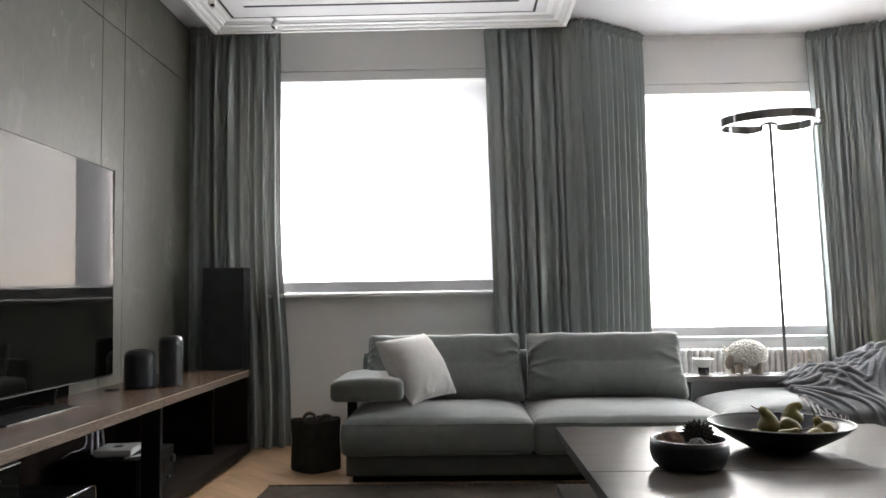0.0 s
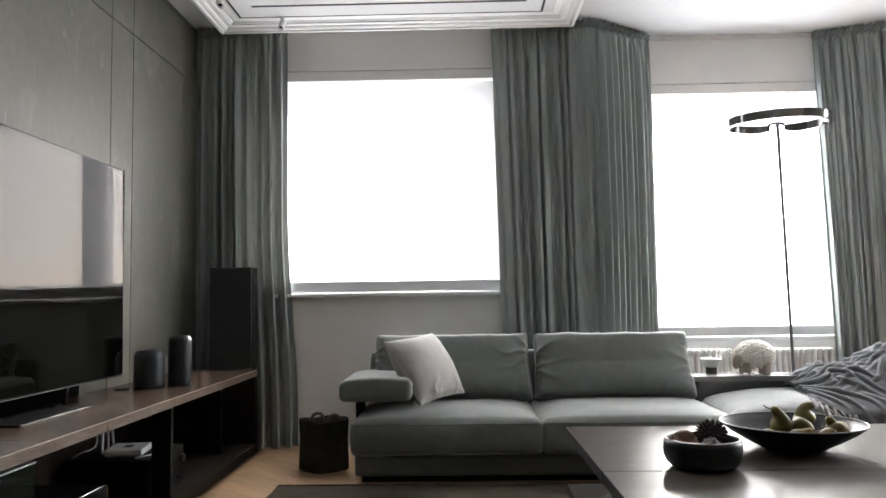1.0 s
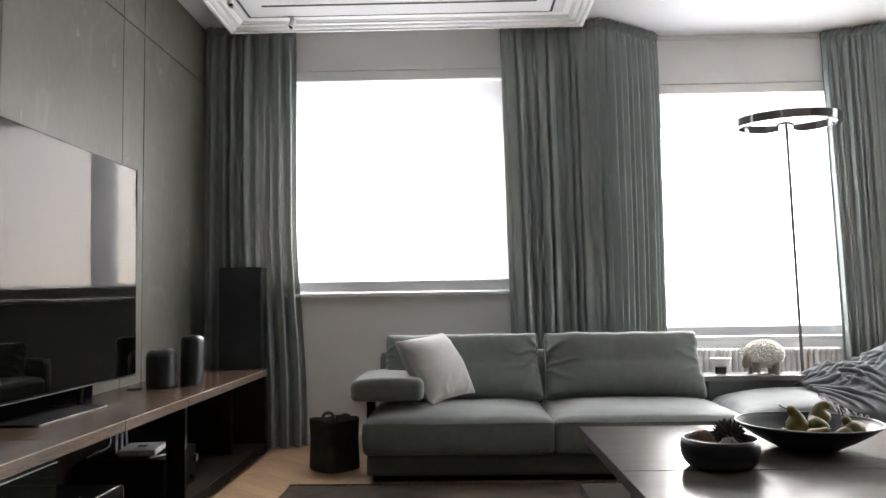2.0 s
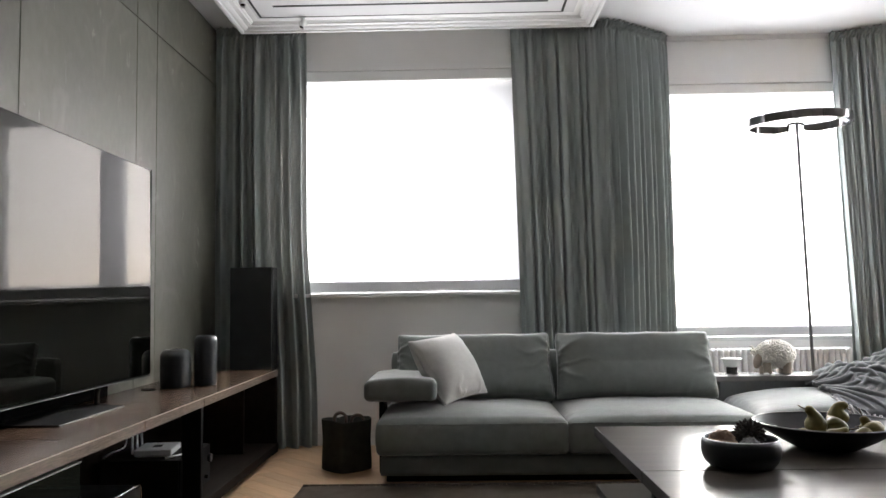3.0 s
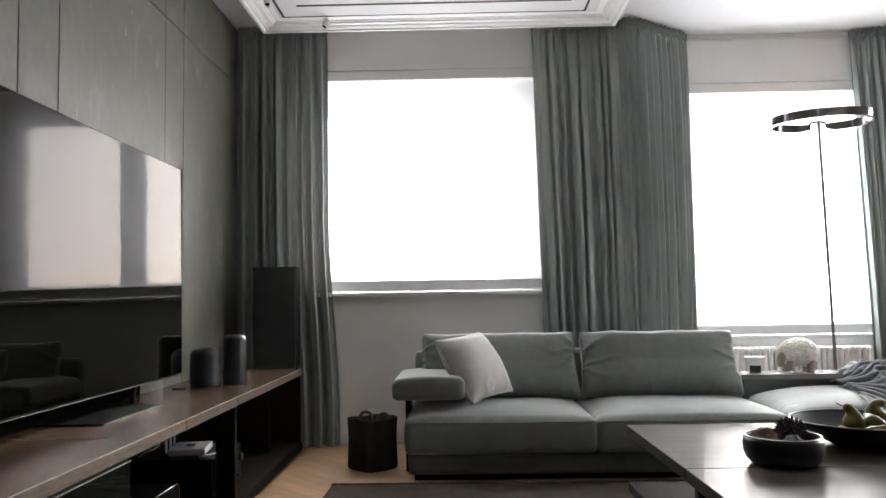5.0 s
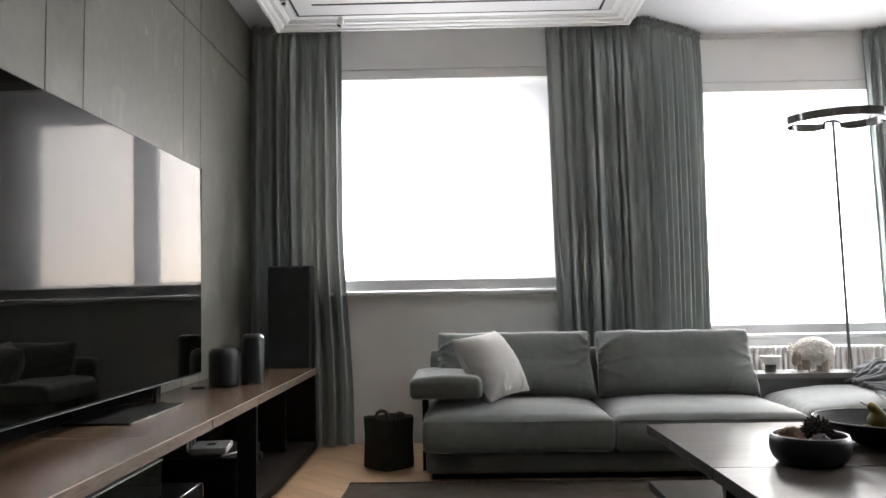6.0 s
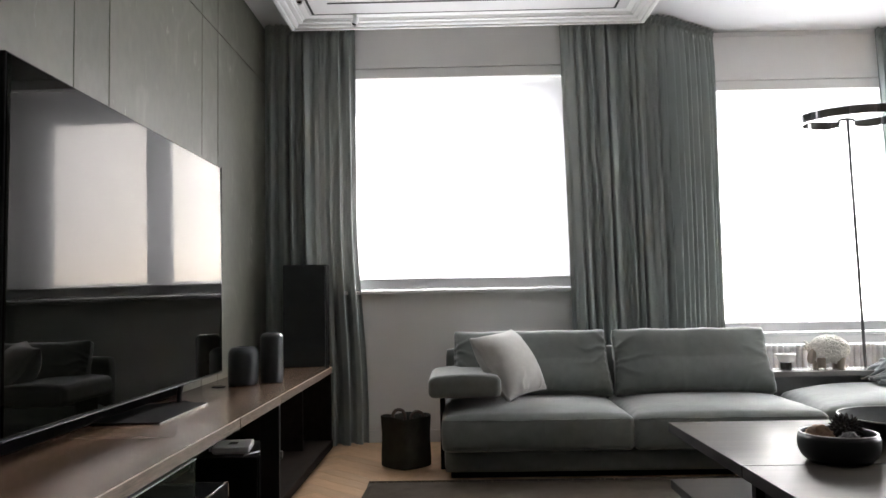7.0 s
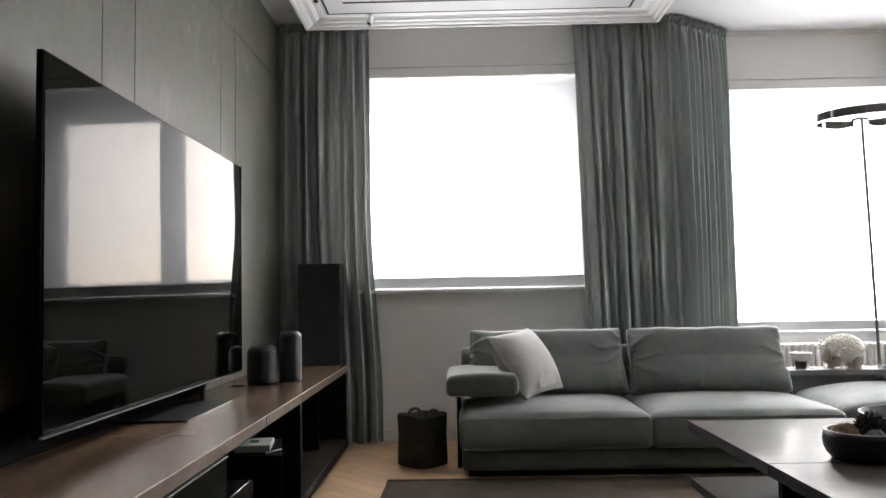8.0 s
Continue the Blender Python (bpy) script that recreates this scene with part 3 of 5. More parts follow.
def console():
    c = thing("media_console", "long low dark walnut media console with open compartments", "media console", (W, 3.0, 0))
    o = Vector((W, 3.0, 0))

    def b(name, lo, hi, m, label="", bevel=0.002):
        return part(name, box(Vector(lo) - o, Vector(hi) - o, bevel, 1), m, c, label)
    t = b("top_board", (W + 0.004, 0.9, CT - 0.042), (CF - 0.0012, 5.12, CT), WOOD, "", 0)
    b("slot", (CF - 0.062, 3.646, CT - 0.001), (CF - 0.0014, 3.652, CT + 0.0006), SLOT, "short dark slot", 0)
    g = lathe([(0, 0), (0.036, 0.0), (0.036, 0.003), (0.031, 0.005), (0.029, 0.003), (0, 0.003)], 28, (-1.752 - W, 1.0))
    part("grommet", g, DARKMETAL, c, "small dark cable grommet", m=pose(0, 0, CT + 0.0002))
    for y0, y1 in ((0.9, 2.966), (2.974, 3.645), (3.653, 5.12)):
        part("front_edge", box(Vector((CF - 0.0010, y0, CT - 0.0415)) - o, Vector((CF + 0.0008, y1, CT - 0.0004)) - o, 0.0009, 1), EDGE, t, "rough-grained front edge")
        # The pale line along the top edge is a strip of lighter colour.
        part("arris", box(Vector((CF - 0.0012, y0, CT - 0.0026)) - o, Vector((CF + 0.0016, y1, CT + 0.0003)) - o), ARRIS, t, "thin pale front arris")
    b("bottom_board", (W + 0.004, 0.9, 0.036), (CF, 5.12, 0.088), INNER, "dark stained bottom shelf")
    b("plinth", (W + 0.05, 0.95, 0.0), (CF - 0.12, 5.05, 0.035), BLACK, "recessed black plinth")
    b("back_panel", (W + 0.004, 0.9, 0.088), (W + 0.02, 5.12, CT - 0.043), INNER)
    b("cable_slot", (-1.78, 2.562, CT - 0.001), (-1.458, 2.567, CT + 0.0006), SLOT, "thin dark cable slot", 0)
    b("divider", (W + 0.021, 2.50, 0.089), (CF - 0.03, 2.525, CT - 0.043), BLACK)
    p = b("post", (CF - 0.095, 3.624, 0.089), (CF - 0.006, 3.650, CT - 0.043), BLACK)
    part("edge_strip", box(Vector((CF - 0.0058, 3.647, 0.089)) - o, Vector((CF - 0.0048, 3.6505, CT - 0.043)) - o), STEEL, p, "thin metal edge strip")
    for y in (5.10,):
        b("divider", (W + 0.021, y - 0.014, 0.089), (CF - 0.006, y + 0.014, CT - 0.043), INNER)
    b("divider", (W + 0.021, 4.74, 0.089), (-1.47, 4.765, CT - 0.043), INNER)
    for y0, y1 in ((0.92, 1.70), (1.71, 2.493)):
        d = b("drawer_front", (CF - 0.028, y0, 0.10), (CF - 0.008, y1, 0.504), DRAWER, "dark glass drawer front")
        part("trim", box(Vector((CF - 0.029, y0, 0.5045)) - o, Vector((CF - 0.005, y1, 0.5085)) - o), TRIM, d, "bright metal top trim")
    return c


console()


LEAN = 0.007


def television():
    t = thing("television", "large black flat-screen television on a table stand", "television", (-1.70, 2.96, CT))
    y0, y1, z0, z1 = -0.93, 0.93, 0.085, 1.118
    part("panel", box((-0.030, y0, z0), (-0.009, y1, z1), 0.004), BLACK, t, "thin black housing")
    # the glass leans back a little and bows forward towards its far end
    bm = bmesh.new()
    rows = []
    ny, nz = 48, 16
    for i in range(ny + 1):
        u = i / ny
        bow = 0.0013 * max(0.0, (u - 0.90) / 0.10) ** 2
        rows.append([bm.verts.new((bow - LEAN * (k / nz - 0.02) * (z1 - z0), y0 + 0.006 + u * (y1 - y0 - 0.008), z0 + 0.010 + (z1 - z0 - 0.016) * k / nz)) for k in range(nz + 1)])
    front = {v for r in rows for v in r}
    rows0 = rows
    rows = [[bm.verts.new(v.co) for v in r] for r in rows0]
    back = [[bm.verts.new((-0.0085, v.co.y, v.co.z)) for v in r] for r in rows]
    for g, flip in ((rows0, 1), (back, -1)):
        for a, b in zip(g, g[1:]):
            for k in range(nz):
                bm.faces.new((a[k], b[k], b[k + 1], a[k + 1])[::flip])
    rim = [r[0] for r in rows] + rows[-1][1:] + [r[-1] for r in rows[-2::-1]] + rows[0][-2:0:-1]
    rim2 = [r[0] for r in back] + back[-1][1:] + [r[-1] for r in back[-2::-1]] + back[0][-2:0:-1]
    for k in range(len(rim)):
        j = (k + 1) % len(rim)
        bm.faces.new((rim[k], rim2[k], rim2[j], rim[j]))
    for f in bm.faces:
        f.smooth = all(v in front for v in f.verts)
    part("screen", bm, SCREEN, t, "glossy black screen reflecting the window")
    bm = bmesh.new()
    add_box(bm, (-0.010, y0, z0 - 0.001), (0.0012, y1, z0 + 0.0022), 0.0006)
    add_box(bm, (-0.006, y1 - 0.0045, z0 + 0.004), (-0.001, y1 - 0.001, z1), 0.0008)
    part("bezel", bm, STEEL, t, "slim metal edge along the lower border")
    part("housing", box((-0.150, -0.70, z0 + 0.004), (-0.031, 0.72, z1 - 0.36), 0.012), BLACK, t)
    # Not a real part: a black strip that darkens the wall like shade.
    part("shade_strip", box((-0.164, -1.20, 0.001), (-0.152, 0.80, z0 + 0.060), 0.002), MATTE, t, "matte black strip standing in for the shade behind the screen")
    s = part("stand", box((-0.16, -0.13, 0.0), (0.10, 0.41, 0.007), 0.002), DARKMETAL, t, "flat dark metal stand plate")
    part("post", tube([(-0.035, 0.44, 0.006), (-0.035, 0.44, 0.05), (-0.03, 0.45, 0.085)], 0.011), BLACK, s)
    part("post_foot", lathe([(0, 0.0), (0.045, 0.0), (0.045, 0.004), (0.04, 0.006), (0, 0.006)], 28, (-0.035, 0.44)), DARKMETAL, s, smooth=False)
    return t


television()


def dome_vase(x, y, r, h, label):
    v = thing("vase", label, "vase", (x, y, CT), group="ceramic vases on the console")
    pr = [(0, 0), (r * 0.93, 0), (r * 0.985, 0.006), (r, 0.03), (r, h - r * 0.55)]
    for i in range(1, 9):
        a = math.pi / 2 * i / 8
        pr.append((r * 0.52 + r * 0.48 * math.cos(a), h - r * 0.55 + r * 0.55 * math.sin(a)))
    pr += [(r * 0.46, h), (r * 0.44, h - 0.004), (r * 0.42, h - 0.05), (0, h - 0.06)]
    part("body", lathe(pr, 48), VASE, v, smooth=True)
    return v


dome_vase(-1.650, 4.10, 0.079, 0.200, "short dark slate ceramic vase with a rounded shoulder")
dome_vase(-1.525, 4.20, 0.0605, 0.266, "tall dark slate ceramic vase with a rounded shoulder")


def speaker():
    s = thing("loudspeaker", "tall dark floor-standing loudspeaker beside the console", "speaker", (-1.535, 5.21, 0))
    part("cabinet", box((-0.145, -0.055, 0.025), (0.145, 0.065, 1.235), 0.006), BLACK, s)
    part("grille", box((-0.140, -0.070, 0.04), (0.140, -0.056, 1.230), 0.004), SPEAKER, s, "dark cloth grille")
    part("base", box((-0.15, -0.07, 0.0), (0.15, 0.07, 0.024), 0.004), BLACK, s)
    return s


speaker()

# devices in the open compartments


def receiver(x, y, w, h, label):
    r = thing("av_receiver", label, "receiver", (x, y, 0.089), group="devices in the console")
    part("case", box((-0.36, 0, 0.012), (0, w, h), 0.004), BLACK, r)
    f = part("front_panel", box((0.0005, 0.004, 0.014), (0.010, w - 0.004, h - 0.002), 0.002), BLACK, r, "black glossy front panel")
    for k, (u, v, rr) in enumerate(((0.93, 0.66, 0.022), (0.20, 0.62, 0.016), (0.80, 0.25, 0.009))):
        bm = lathe([(0, 0), (rr, 0), (rr * 0.95, 0.014), (rr * 0.6, 0.016), (0, 0.016)], 20)
        part("knob", bm, STEEL if k == 0 else DARKMETAL, f, m=pose(0.0105, u * w, v * h, 0, 90, 0))
    part("display", box((0.0105, w * 0.3, h * 0.40), (0.0125, w * 0.7, h * 0.72)), SCREEN, f)
    for u in (0.02, w - 0.04):
        for q in (-0.33, -0.05):
            part("foot", box((q, u, 0.0), (q + 0.025, u + 0.02, 0.0125)), BLACK, r)
    return r


receiver(-1.447, 3.59, 0.43, 0.198, "black audio receiver with a chrome knob inside the console")


def router(x, y, z):
    r = thing("wifi_router", "white flat wifi router with antennas on a black device", "router", (x, y, z), 8)
    part("case", box((-0.085, -0.10, 0.004), (0.085, 0.10, 0.034), 0.006), ROUTER, r)
    part("base", box((-0.075, -0.09, 0.0), (0.075, 0.09, 0.005)), ROUTER, r)
    part("logo_bar", box((-0.02, -0.03, 0.0342), (0.02, 0.03, 0.0350)), STEEL, r, "plain grey bar on top")
    for yy, lean in ((-0.085, -0.012), (0.0, 0.0), (0.085, 0.03)):
        part("antenna", tube([(-0.095, yy, 0.015), (-0.095, yy, 0.04), (-0.098, yy - lean, 0.155)], 0.0055, 8), ROUTER, r)
    return r


router(-1.60, 3.745, 0.2905)


def stylus():
    t = thing("stylus", "slim white stylus lying on the black receiver", "stylus", (-1.475, 3.66, 0.2925), 62)
    part("barrel", tube([(-0.07, 0, 0.0045), (0.065, 0, 0.0045)], 0.0042, 10), ROUTER, t, smooth=True)
    part("tip", tube([(0.0652, 0, 0.0045), (0.078, 0, 0.0045)], 0.0040, 10, taper=0.3), STEEL, t, "grey tip", True)
    return t


stylus()


def cable(name, pts, r, label, m=None):
    t = tagged(part(name, tube(pts, r, 6), m or ROUTER, smooth=True), label, "cable")
    return t


cable("cable", [(-1.72, 3.63, 0.515), (-1.72, 3.635, 0.46), (-1.72, 3.648, 0.415), (-1.72, 3.670, 0.385), (-1.72, 3.672, 0.358), (-1.72, 3.652, 0.338), (-1.725, 3.61, 0.332), (-1.74, 3.57, 0.33), (-1.77, 3.54, 0.31)], 0.0035, "thin white cable hanging inside the console")


def chrome_cart():
    c = thing("magazine_holder", "dark holder with a rounded chrome rim in the console", "magazine holder", (-1.488, 3.12, 0.089))
    part("body", box((-0.30, -0.16, 0.0), (0, 0.16, 0.165), 0.008), BLACK, c)
    pts = [(0.0015, -0.16, 0.168), (0.0015, 0.135, 0.168), (0.0015, 0.150, 0.163), (0.0015, 0.158, 0.150), (0.0015, 0.160, 0.004)]
    part("rim", tube(pts, 0.003, 8), CHROME, c, "thin chrome rim", smooth=True)
    return c


chrome_cart()

# ---- sofa ----


def crown(hz, top=0.05, seed=0.0, sag=0.0):
    def f(u, p):
        q = p.copy()
        if u.z > 0:
            q.z += (top * (1 - abs(u.x) ** 5) * (1 - abs(u.y - 0.25) ** 4.5 / 2.72) - 0.014) * u.z - sag * u.z
            q.z += 0.004 * u.z * noise.noise(Vector((p.x * 3.0, p.y * 4.0, seed)))
        q.x += 0.008 * (1 - u.z ** 2) * (1 if u.x > 0.99 else -1 if u.x < -0.99 else 0)
        q.y -= 0.014 * (1 - u.z ** 2) * max(0, -u.y) ** 4
        pull = math.exp(-((1 - abs(u.x)) / 0.10) ** 2) * max(0.0, u.z)
        q.z += 0.002 * pull * math.sin(p.y * 70 + 4 * noise.noise(Vector((p.y * 9, seed, 1))))
        q += Vector((0, ripple(q, 6, 0.003, seed), ripple(q, 7, 0.0022, seed + 3)))
        return q
    return f


def back_cushion_shape(seed, hx, hz):
    """A filled cushion: boxed top seam, full belly, ears at the corners, gathers at both ends."""
    def f(u, p):
        q = p.copy()
        body = max(0.0, (1 - abs(u.x) ** 4.5)) * max(0.0, 1 - abs(u.z - 0.05) ** 3.0 / 1.16)
        low = 1.0 + 0.22 * max(0.0, -u.z)
        q.y *= (0.34 + 0.80 * body ** 0.55) * low
        side = 1 if u.x > 0 else -1
        q.x += side * (0.016 * max(0.0, -u.z) * abs(u.x) ** 3 - 0.001 * (1 - u.z ** 2) * abs(u.x) ** 6)
        ear = (abs(u.x) ** 14) * (abs(u.z) ** 10)
        q.x += 0.006 * ear * side
        q.z += 0.010 * ear * (1 if u.z > 0 else -1)
        q.z -= (0.004 * (1 - u.x ** 2) + 0.002 * math.sin(9 * u.x + seed) + 0.004 * noise.noise(Vector((u.x * 9, seed, 3)))) * max(0, u.z) ** 3
        near = 1 - abs(u.x)
        fan = math.atan2(u.z * 0.8 - 0.25 * math.sin(seed), near + 0.10)
        gather = math.exp(-(near / 0.24) ** 1.4) * (1 - abs(u.z) ** 8)
        crease = 1 - abs(math.sin(3.6 * fan + seed + side + 1.2 * noise.noise(Vector((near * 4, u.z * 2, seed)))))
        q.y += (0.020 * crease ** 2 - 0.006) * gather * (1 if u.y > 0 else -1)
        small = 1 - abs(math.sin(11 * u.z + 2 * side + 2.5 * noise.noise(Vector((near * 9, u.z * 5, seed + 2)))))
        q.y += 0.011 * small ** 2 * math.exp(-(near / 0.10) ** 1.5) * (1 - abs(u.z) ** 6) * (1 if u.y > 0 else -1)
        foot = math.exp(-((u.z + 1) / 0.35) ** 2)
        q.y -= foot * 0.010 * (1 - abs(math.sin(5 * u.x + seed + 2 * noise.noise(Vector((u.x * 4, u.z, seed)))))) ** 3 * (1 if u.y < 0 else 0)
        q += Vector((ripple(q, 8, 0.003, seed), ripple(q, 4, 0.012, seed + 5), ripple(q, 9, 0.0022, seed + 9)))
        return q
    return f


def sofa():
    s = thing("sofa", "low grey fabric sofa with loose back cushions and a padded arm", "sofa", (0.42, 4.28, 0))
    ox, oy = 0.42, 4.28

    def loc(x, y, z):
        return pose(x - ox, y - oy, z)
    part("plinth", box((-0.57 - ox, 4.385 - oy, 0), (1.42 - ox, 5.0 - oy, 0.04)), BLACK, s, "recessed black plinth")
    part("base", soft_box(2.06, 0.83, 0.122, 0.018, 30, 12, 4), SOFA, s, "upholstered grey base", True, loc(0.425, 4.735, 0.099))
    for k, (x0, x1) in enumerate(((-0.612, 0.420), (0.426, 1.462))):
        shape = crown(0.1, 0.052, 2.0 + 5 * k)
        c = part("seat_cushion", soft_box(x1 - x0, 0.78, 0.20, 0.024, 44, 34, 10, shape), SOFA, s, "", True, loc((x0 + x1) / 2, 4.64, 0.262))
        for uz in (0.80, -0.90):
            part("piping", tube([soft_point(x1 - x0, 0.78, 0.20, 0.024, Vector((i / 40 - 1, -1, uz)), shape) for i in range(1, 80)], 0.0036, 6), SOFA, c, smooth=True)
    part("back_panel", soft_box(2.05, 0.12, 0.54, 0.03, 24, 4, 10), SOFA, s, "upholstered back frame", True, loc(0.425, 5.11, 0.40))
    for k, (x0, x1) in enumerate(((-0.545, 0.408), (0.450, 1.397))):
        b = part("back_cushion", soft_box(x1 - x0, 0.20, 0.41, 0.035, 84, 10, 44, back_cushion_shape(1.7 + 8 * k, (x1 - x0) / 2, 0.2)), SOFA, s, "", True,
                 loc((x0 + x1) / 2, 4.884, 0.578) @ pose(0, 0, 0, -22, 0, 0))
    arm = part("armrest", soft_box(0.405, 0.62, 0.115, 0.034, 40, 40, 12, lambda u, p: p + Vector((0, 0, 0.016 * (1 - u.x ** 2) * max(0, u.z) + ripple(p, 6, 0.003, 4)))), SOFA, s,
               "thick padded armrest", True, loc(-0.487, 4.62, 0.502))
    part("arm_support", box((-0.632 - ox, 4.60 - oy, 0.0), (-0.604 - ox, 4.83 - oy, 0.447), 0.002), BLACK, arm.parent, "black metal arm support")
    return s


sofa()


def throw_pillow():
    """A soft square pillow with pointed corners, slumped at its foot."""
    def f(u, p):
        q = p.copy()
        e = max(0.0, 1 - abs(u.x) ** 2.6) * max(0.0, 1 - abs(u.y) ** 2.6)
        q.z = p.z * (0.06 + 1.12 * e ** 0.62)
        q.x *= 1 - 0.075 * (1 - u.y ** 2) * abs(u.x) ** 3
        q.y *= 1 - 0.075 * (1 - u.x ** 2) * abs(u.y) ** 3
        foot = math.exp(-((u.y + 0.9) / 0.30) ** 2)
        line = 1 - abs(math.sin(4.2 * u.x + 1.1 + 1.6 * noise.noise(Vector((u.x * 3, u.y * 2, 2)))))
        q.z += foot * (0.022 * line ** 3 - 0.005) * (1 if u.z > 0 else 0)
        q.x += 0.020 * max(0.0, -u.x) * max(0.0, -u.y)
        ends = math.exp(-((1 - abs(u.x)) / 0.22) ** 2) * (1 - u.y ** 4)
        q.z += ends * 0.007 * math.sin(8 * u.y + 3 * u.x + 2 * noise.noise(Vector((u.x, u.y * 4, 7)))) * (1 if u.z > 0 else 0)
        q.z += ripple(q, 5, 0.006, 2.2)
        return q
    ex, ey = Vector((0.675, 0.738, -0.009)).normalized(), Vector((-0.3975, 0.3744, 0.8377))
    ey = (ey - ex * ey.dot(ex)).normalized()
    ez = ex.cross(ey)
    ex, ey = ex * math.cos(0.11) + ey * math.sin(0.11), ey * math.cos(0.11) - ex * math.sin(0.11)
    _pm = Matrix(((ex.x, ey.x, ez.x, -0.222), (ex.y, ey.y, ez.y, 4.598), (ex.z, ey.z, ez.z, 0.604), (0, 0, 0, 1)))
    ob = part("throw_pillow", soft_box(0.425, 0.425, 0.19, 0.012, 44, 44, 6, f), PILLOW, smooth=True, m=_pm)
    return tagged(ob, "light grey linen throw pillow leaning on the sofa cushions", "pillow")


throw_pillow()


def chaise():
    c = thing("chaise", "grey fabric chaise module with a throw over it", "chaise", (2.2, 4.30, 0))
    part("plinth", box((-0.66, 0.08, 0), (0.9, 0.60, 0.04)), BLACK, c)
    part("base", soft_box(1.70, 0.62, 0.122, 0.018, 24, 10, 4), SOFA, c, "", True, pose(0.14, 0.33, 0.099))
    part("seat_cushion", soft_box(1.72, 0.66, 0.215, 0.04, 50, 30, 8, crown(0.1, 0.070, 9.0)), SOFA, c, "", True, pose(0.135, 0.325, 0.27))
    return c


chaise()

# throw blanket lying in folds over the chaise


def settle_cloth(nx, ny, gap, start, ground, steps=150, passes=9):
    """Let a sheet of cloth fall and settle in folds: distance links on a grid, gravity, friction on the ground."""
    p = np.array(start, dtype=float).reshape(nx, ny, 3)
    old = p.copy()
    plan = p[..., :2].copy()
    links = []
    for dx, dy, stiff in ((1, 0, 1.0), (0, 1, 1.0), (1, 1, 0.5), (1, -1, 0.5), (2, 0, 0.12), (0, 2, 0.12), (4, 0, 0.02), (0, 4, 0.02)):
        for half in range(2):
            for k in range(max(dx, abs(dy))):
                links.append((dx, dy, stiff, half, k))
    for step in range(steps):
        v = (p - old) * 0.93
        old = p.copy()
        p = p + v
        p[..., 2] -= 0.0011
        hold = 0.20 if step < 60 else 0.04
        p[..., :2] += hold * (plan - p[..., :2])
        for _ in range(passes):
            for dx, dy, stiff, half, k in links:
                m = max(dx, abs(dy))
                a0, a1 = (slice(k + half * m, nx - m, 2 * m), slice(k + half * m + m, nx, 2 * m)) if dx else (slice(0, nx), slice(0, nx))
                if dx and dy:
                    b0, b1 = (slice(0, ny - 1), slice(1, ny)) if dy > 0 else (slice(1, ny), slice(0, ny - 1))
                elif dy:
                    b0, b1 = slice(k + half * m, ny - m, 2 * m), slice(k + half * m + m, ny, 2 * m)
                else:
                    b0, b1 = slice(0, ny), slice(0, ny)
                a, b = p[a0, b0], p[a1, b1]
                na, nb = min(a.shape[0], b.shape[0]), min(a.shape[1], b.shape[1])
                if na < 1 or nb < 1:
                    continue
                a, b = a[:na, :nb], b[:na, :nb]
                rest = gap * math.hypot(dx, dy)
                d = b - a
                ln = np.linalg.norm(d, axis=-1, keepdims=True) + 1e-9
                push = d * (0.5 * stiff * (ln - rest) / ln)
                if m > 1:
                    push = np.where(ln < rest * 0.97, push, 0.0)
                a += push
                b -= push
        p, touch = ground(p)
        old = np.where(touch[..., None], p - (p - old) * np.array((0.25, 0.25, 0.0)), old)
    return p


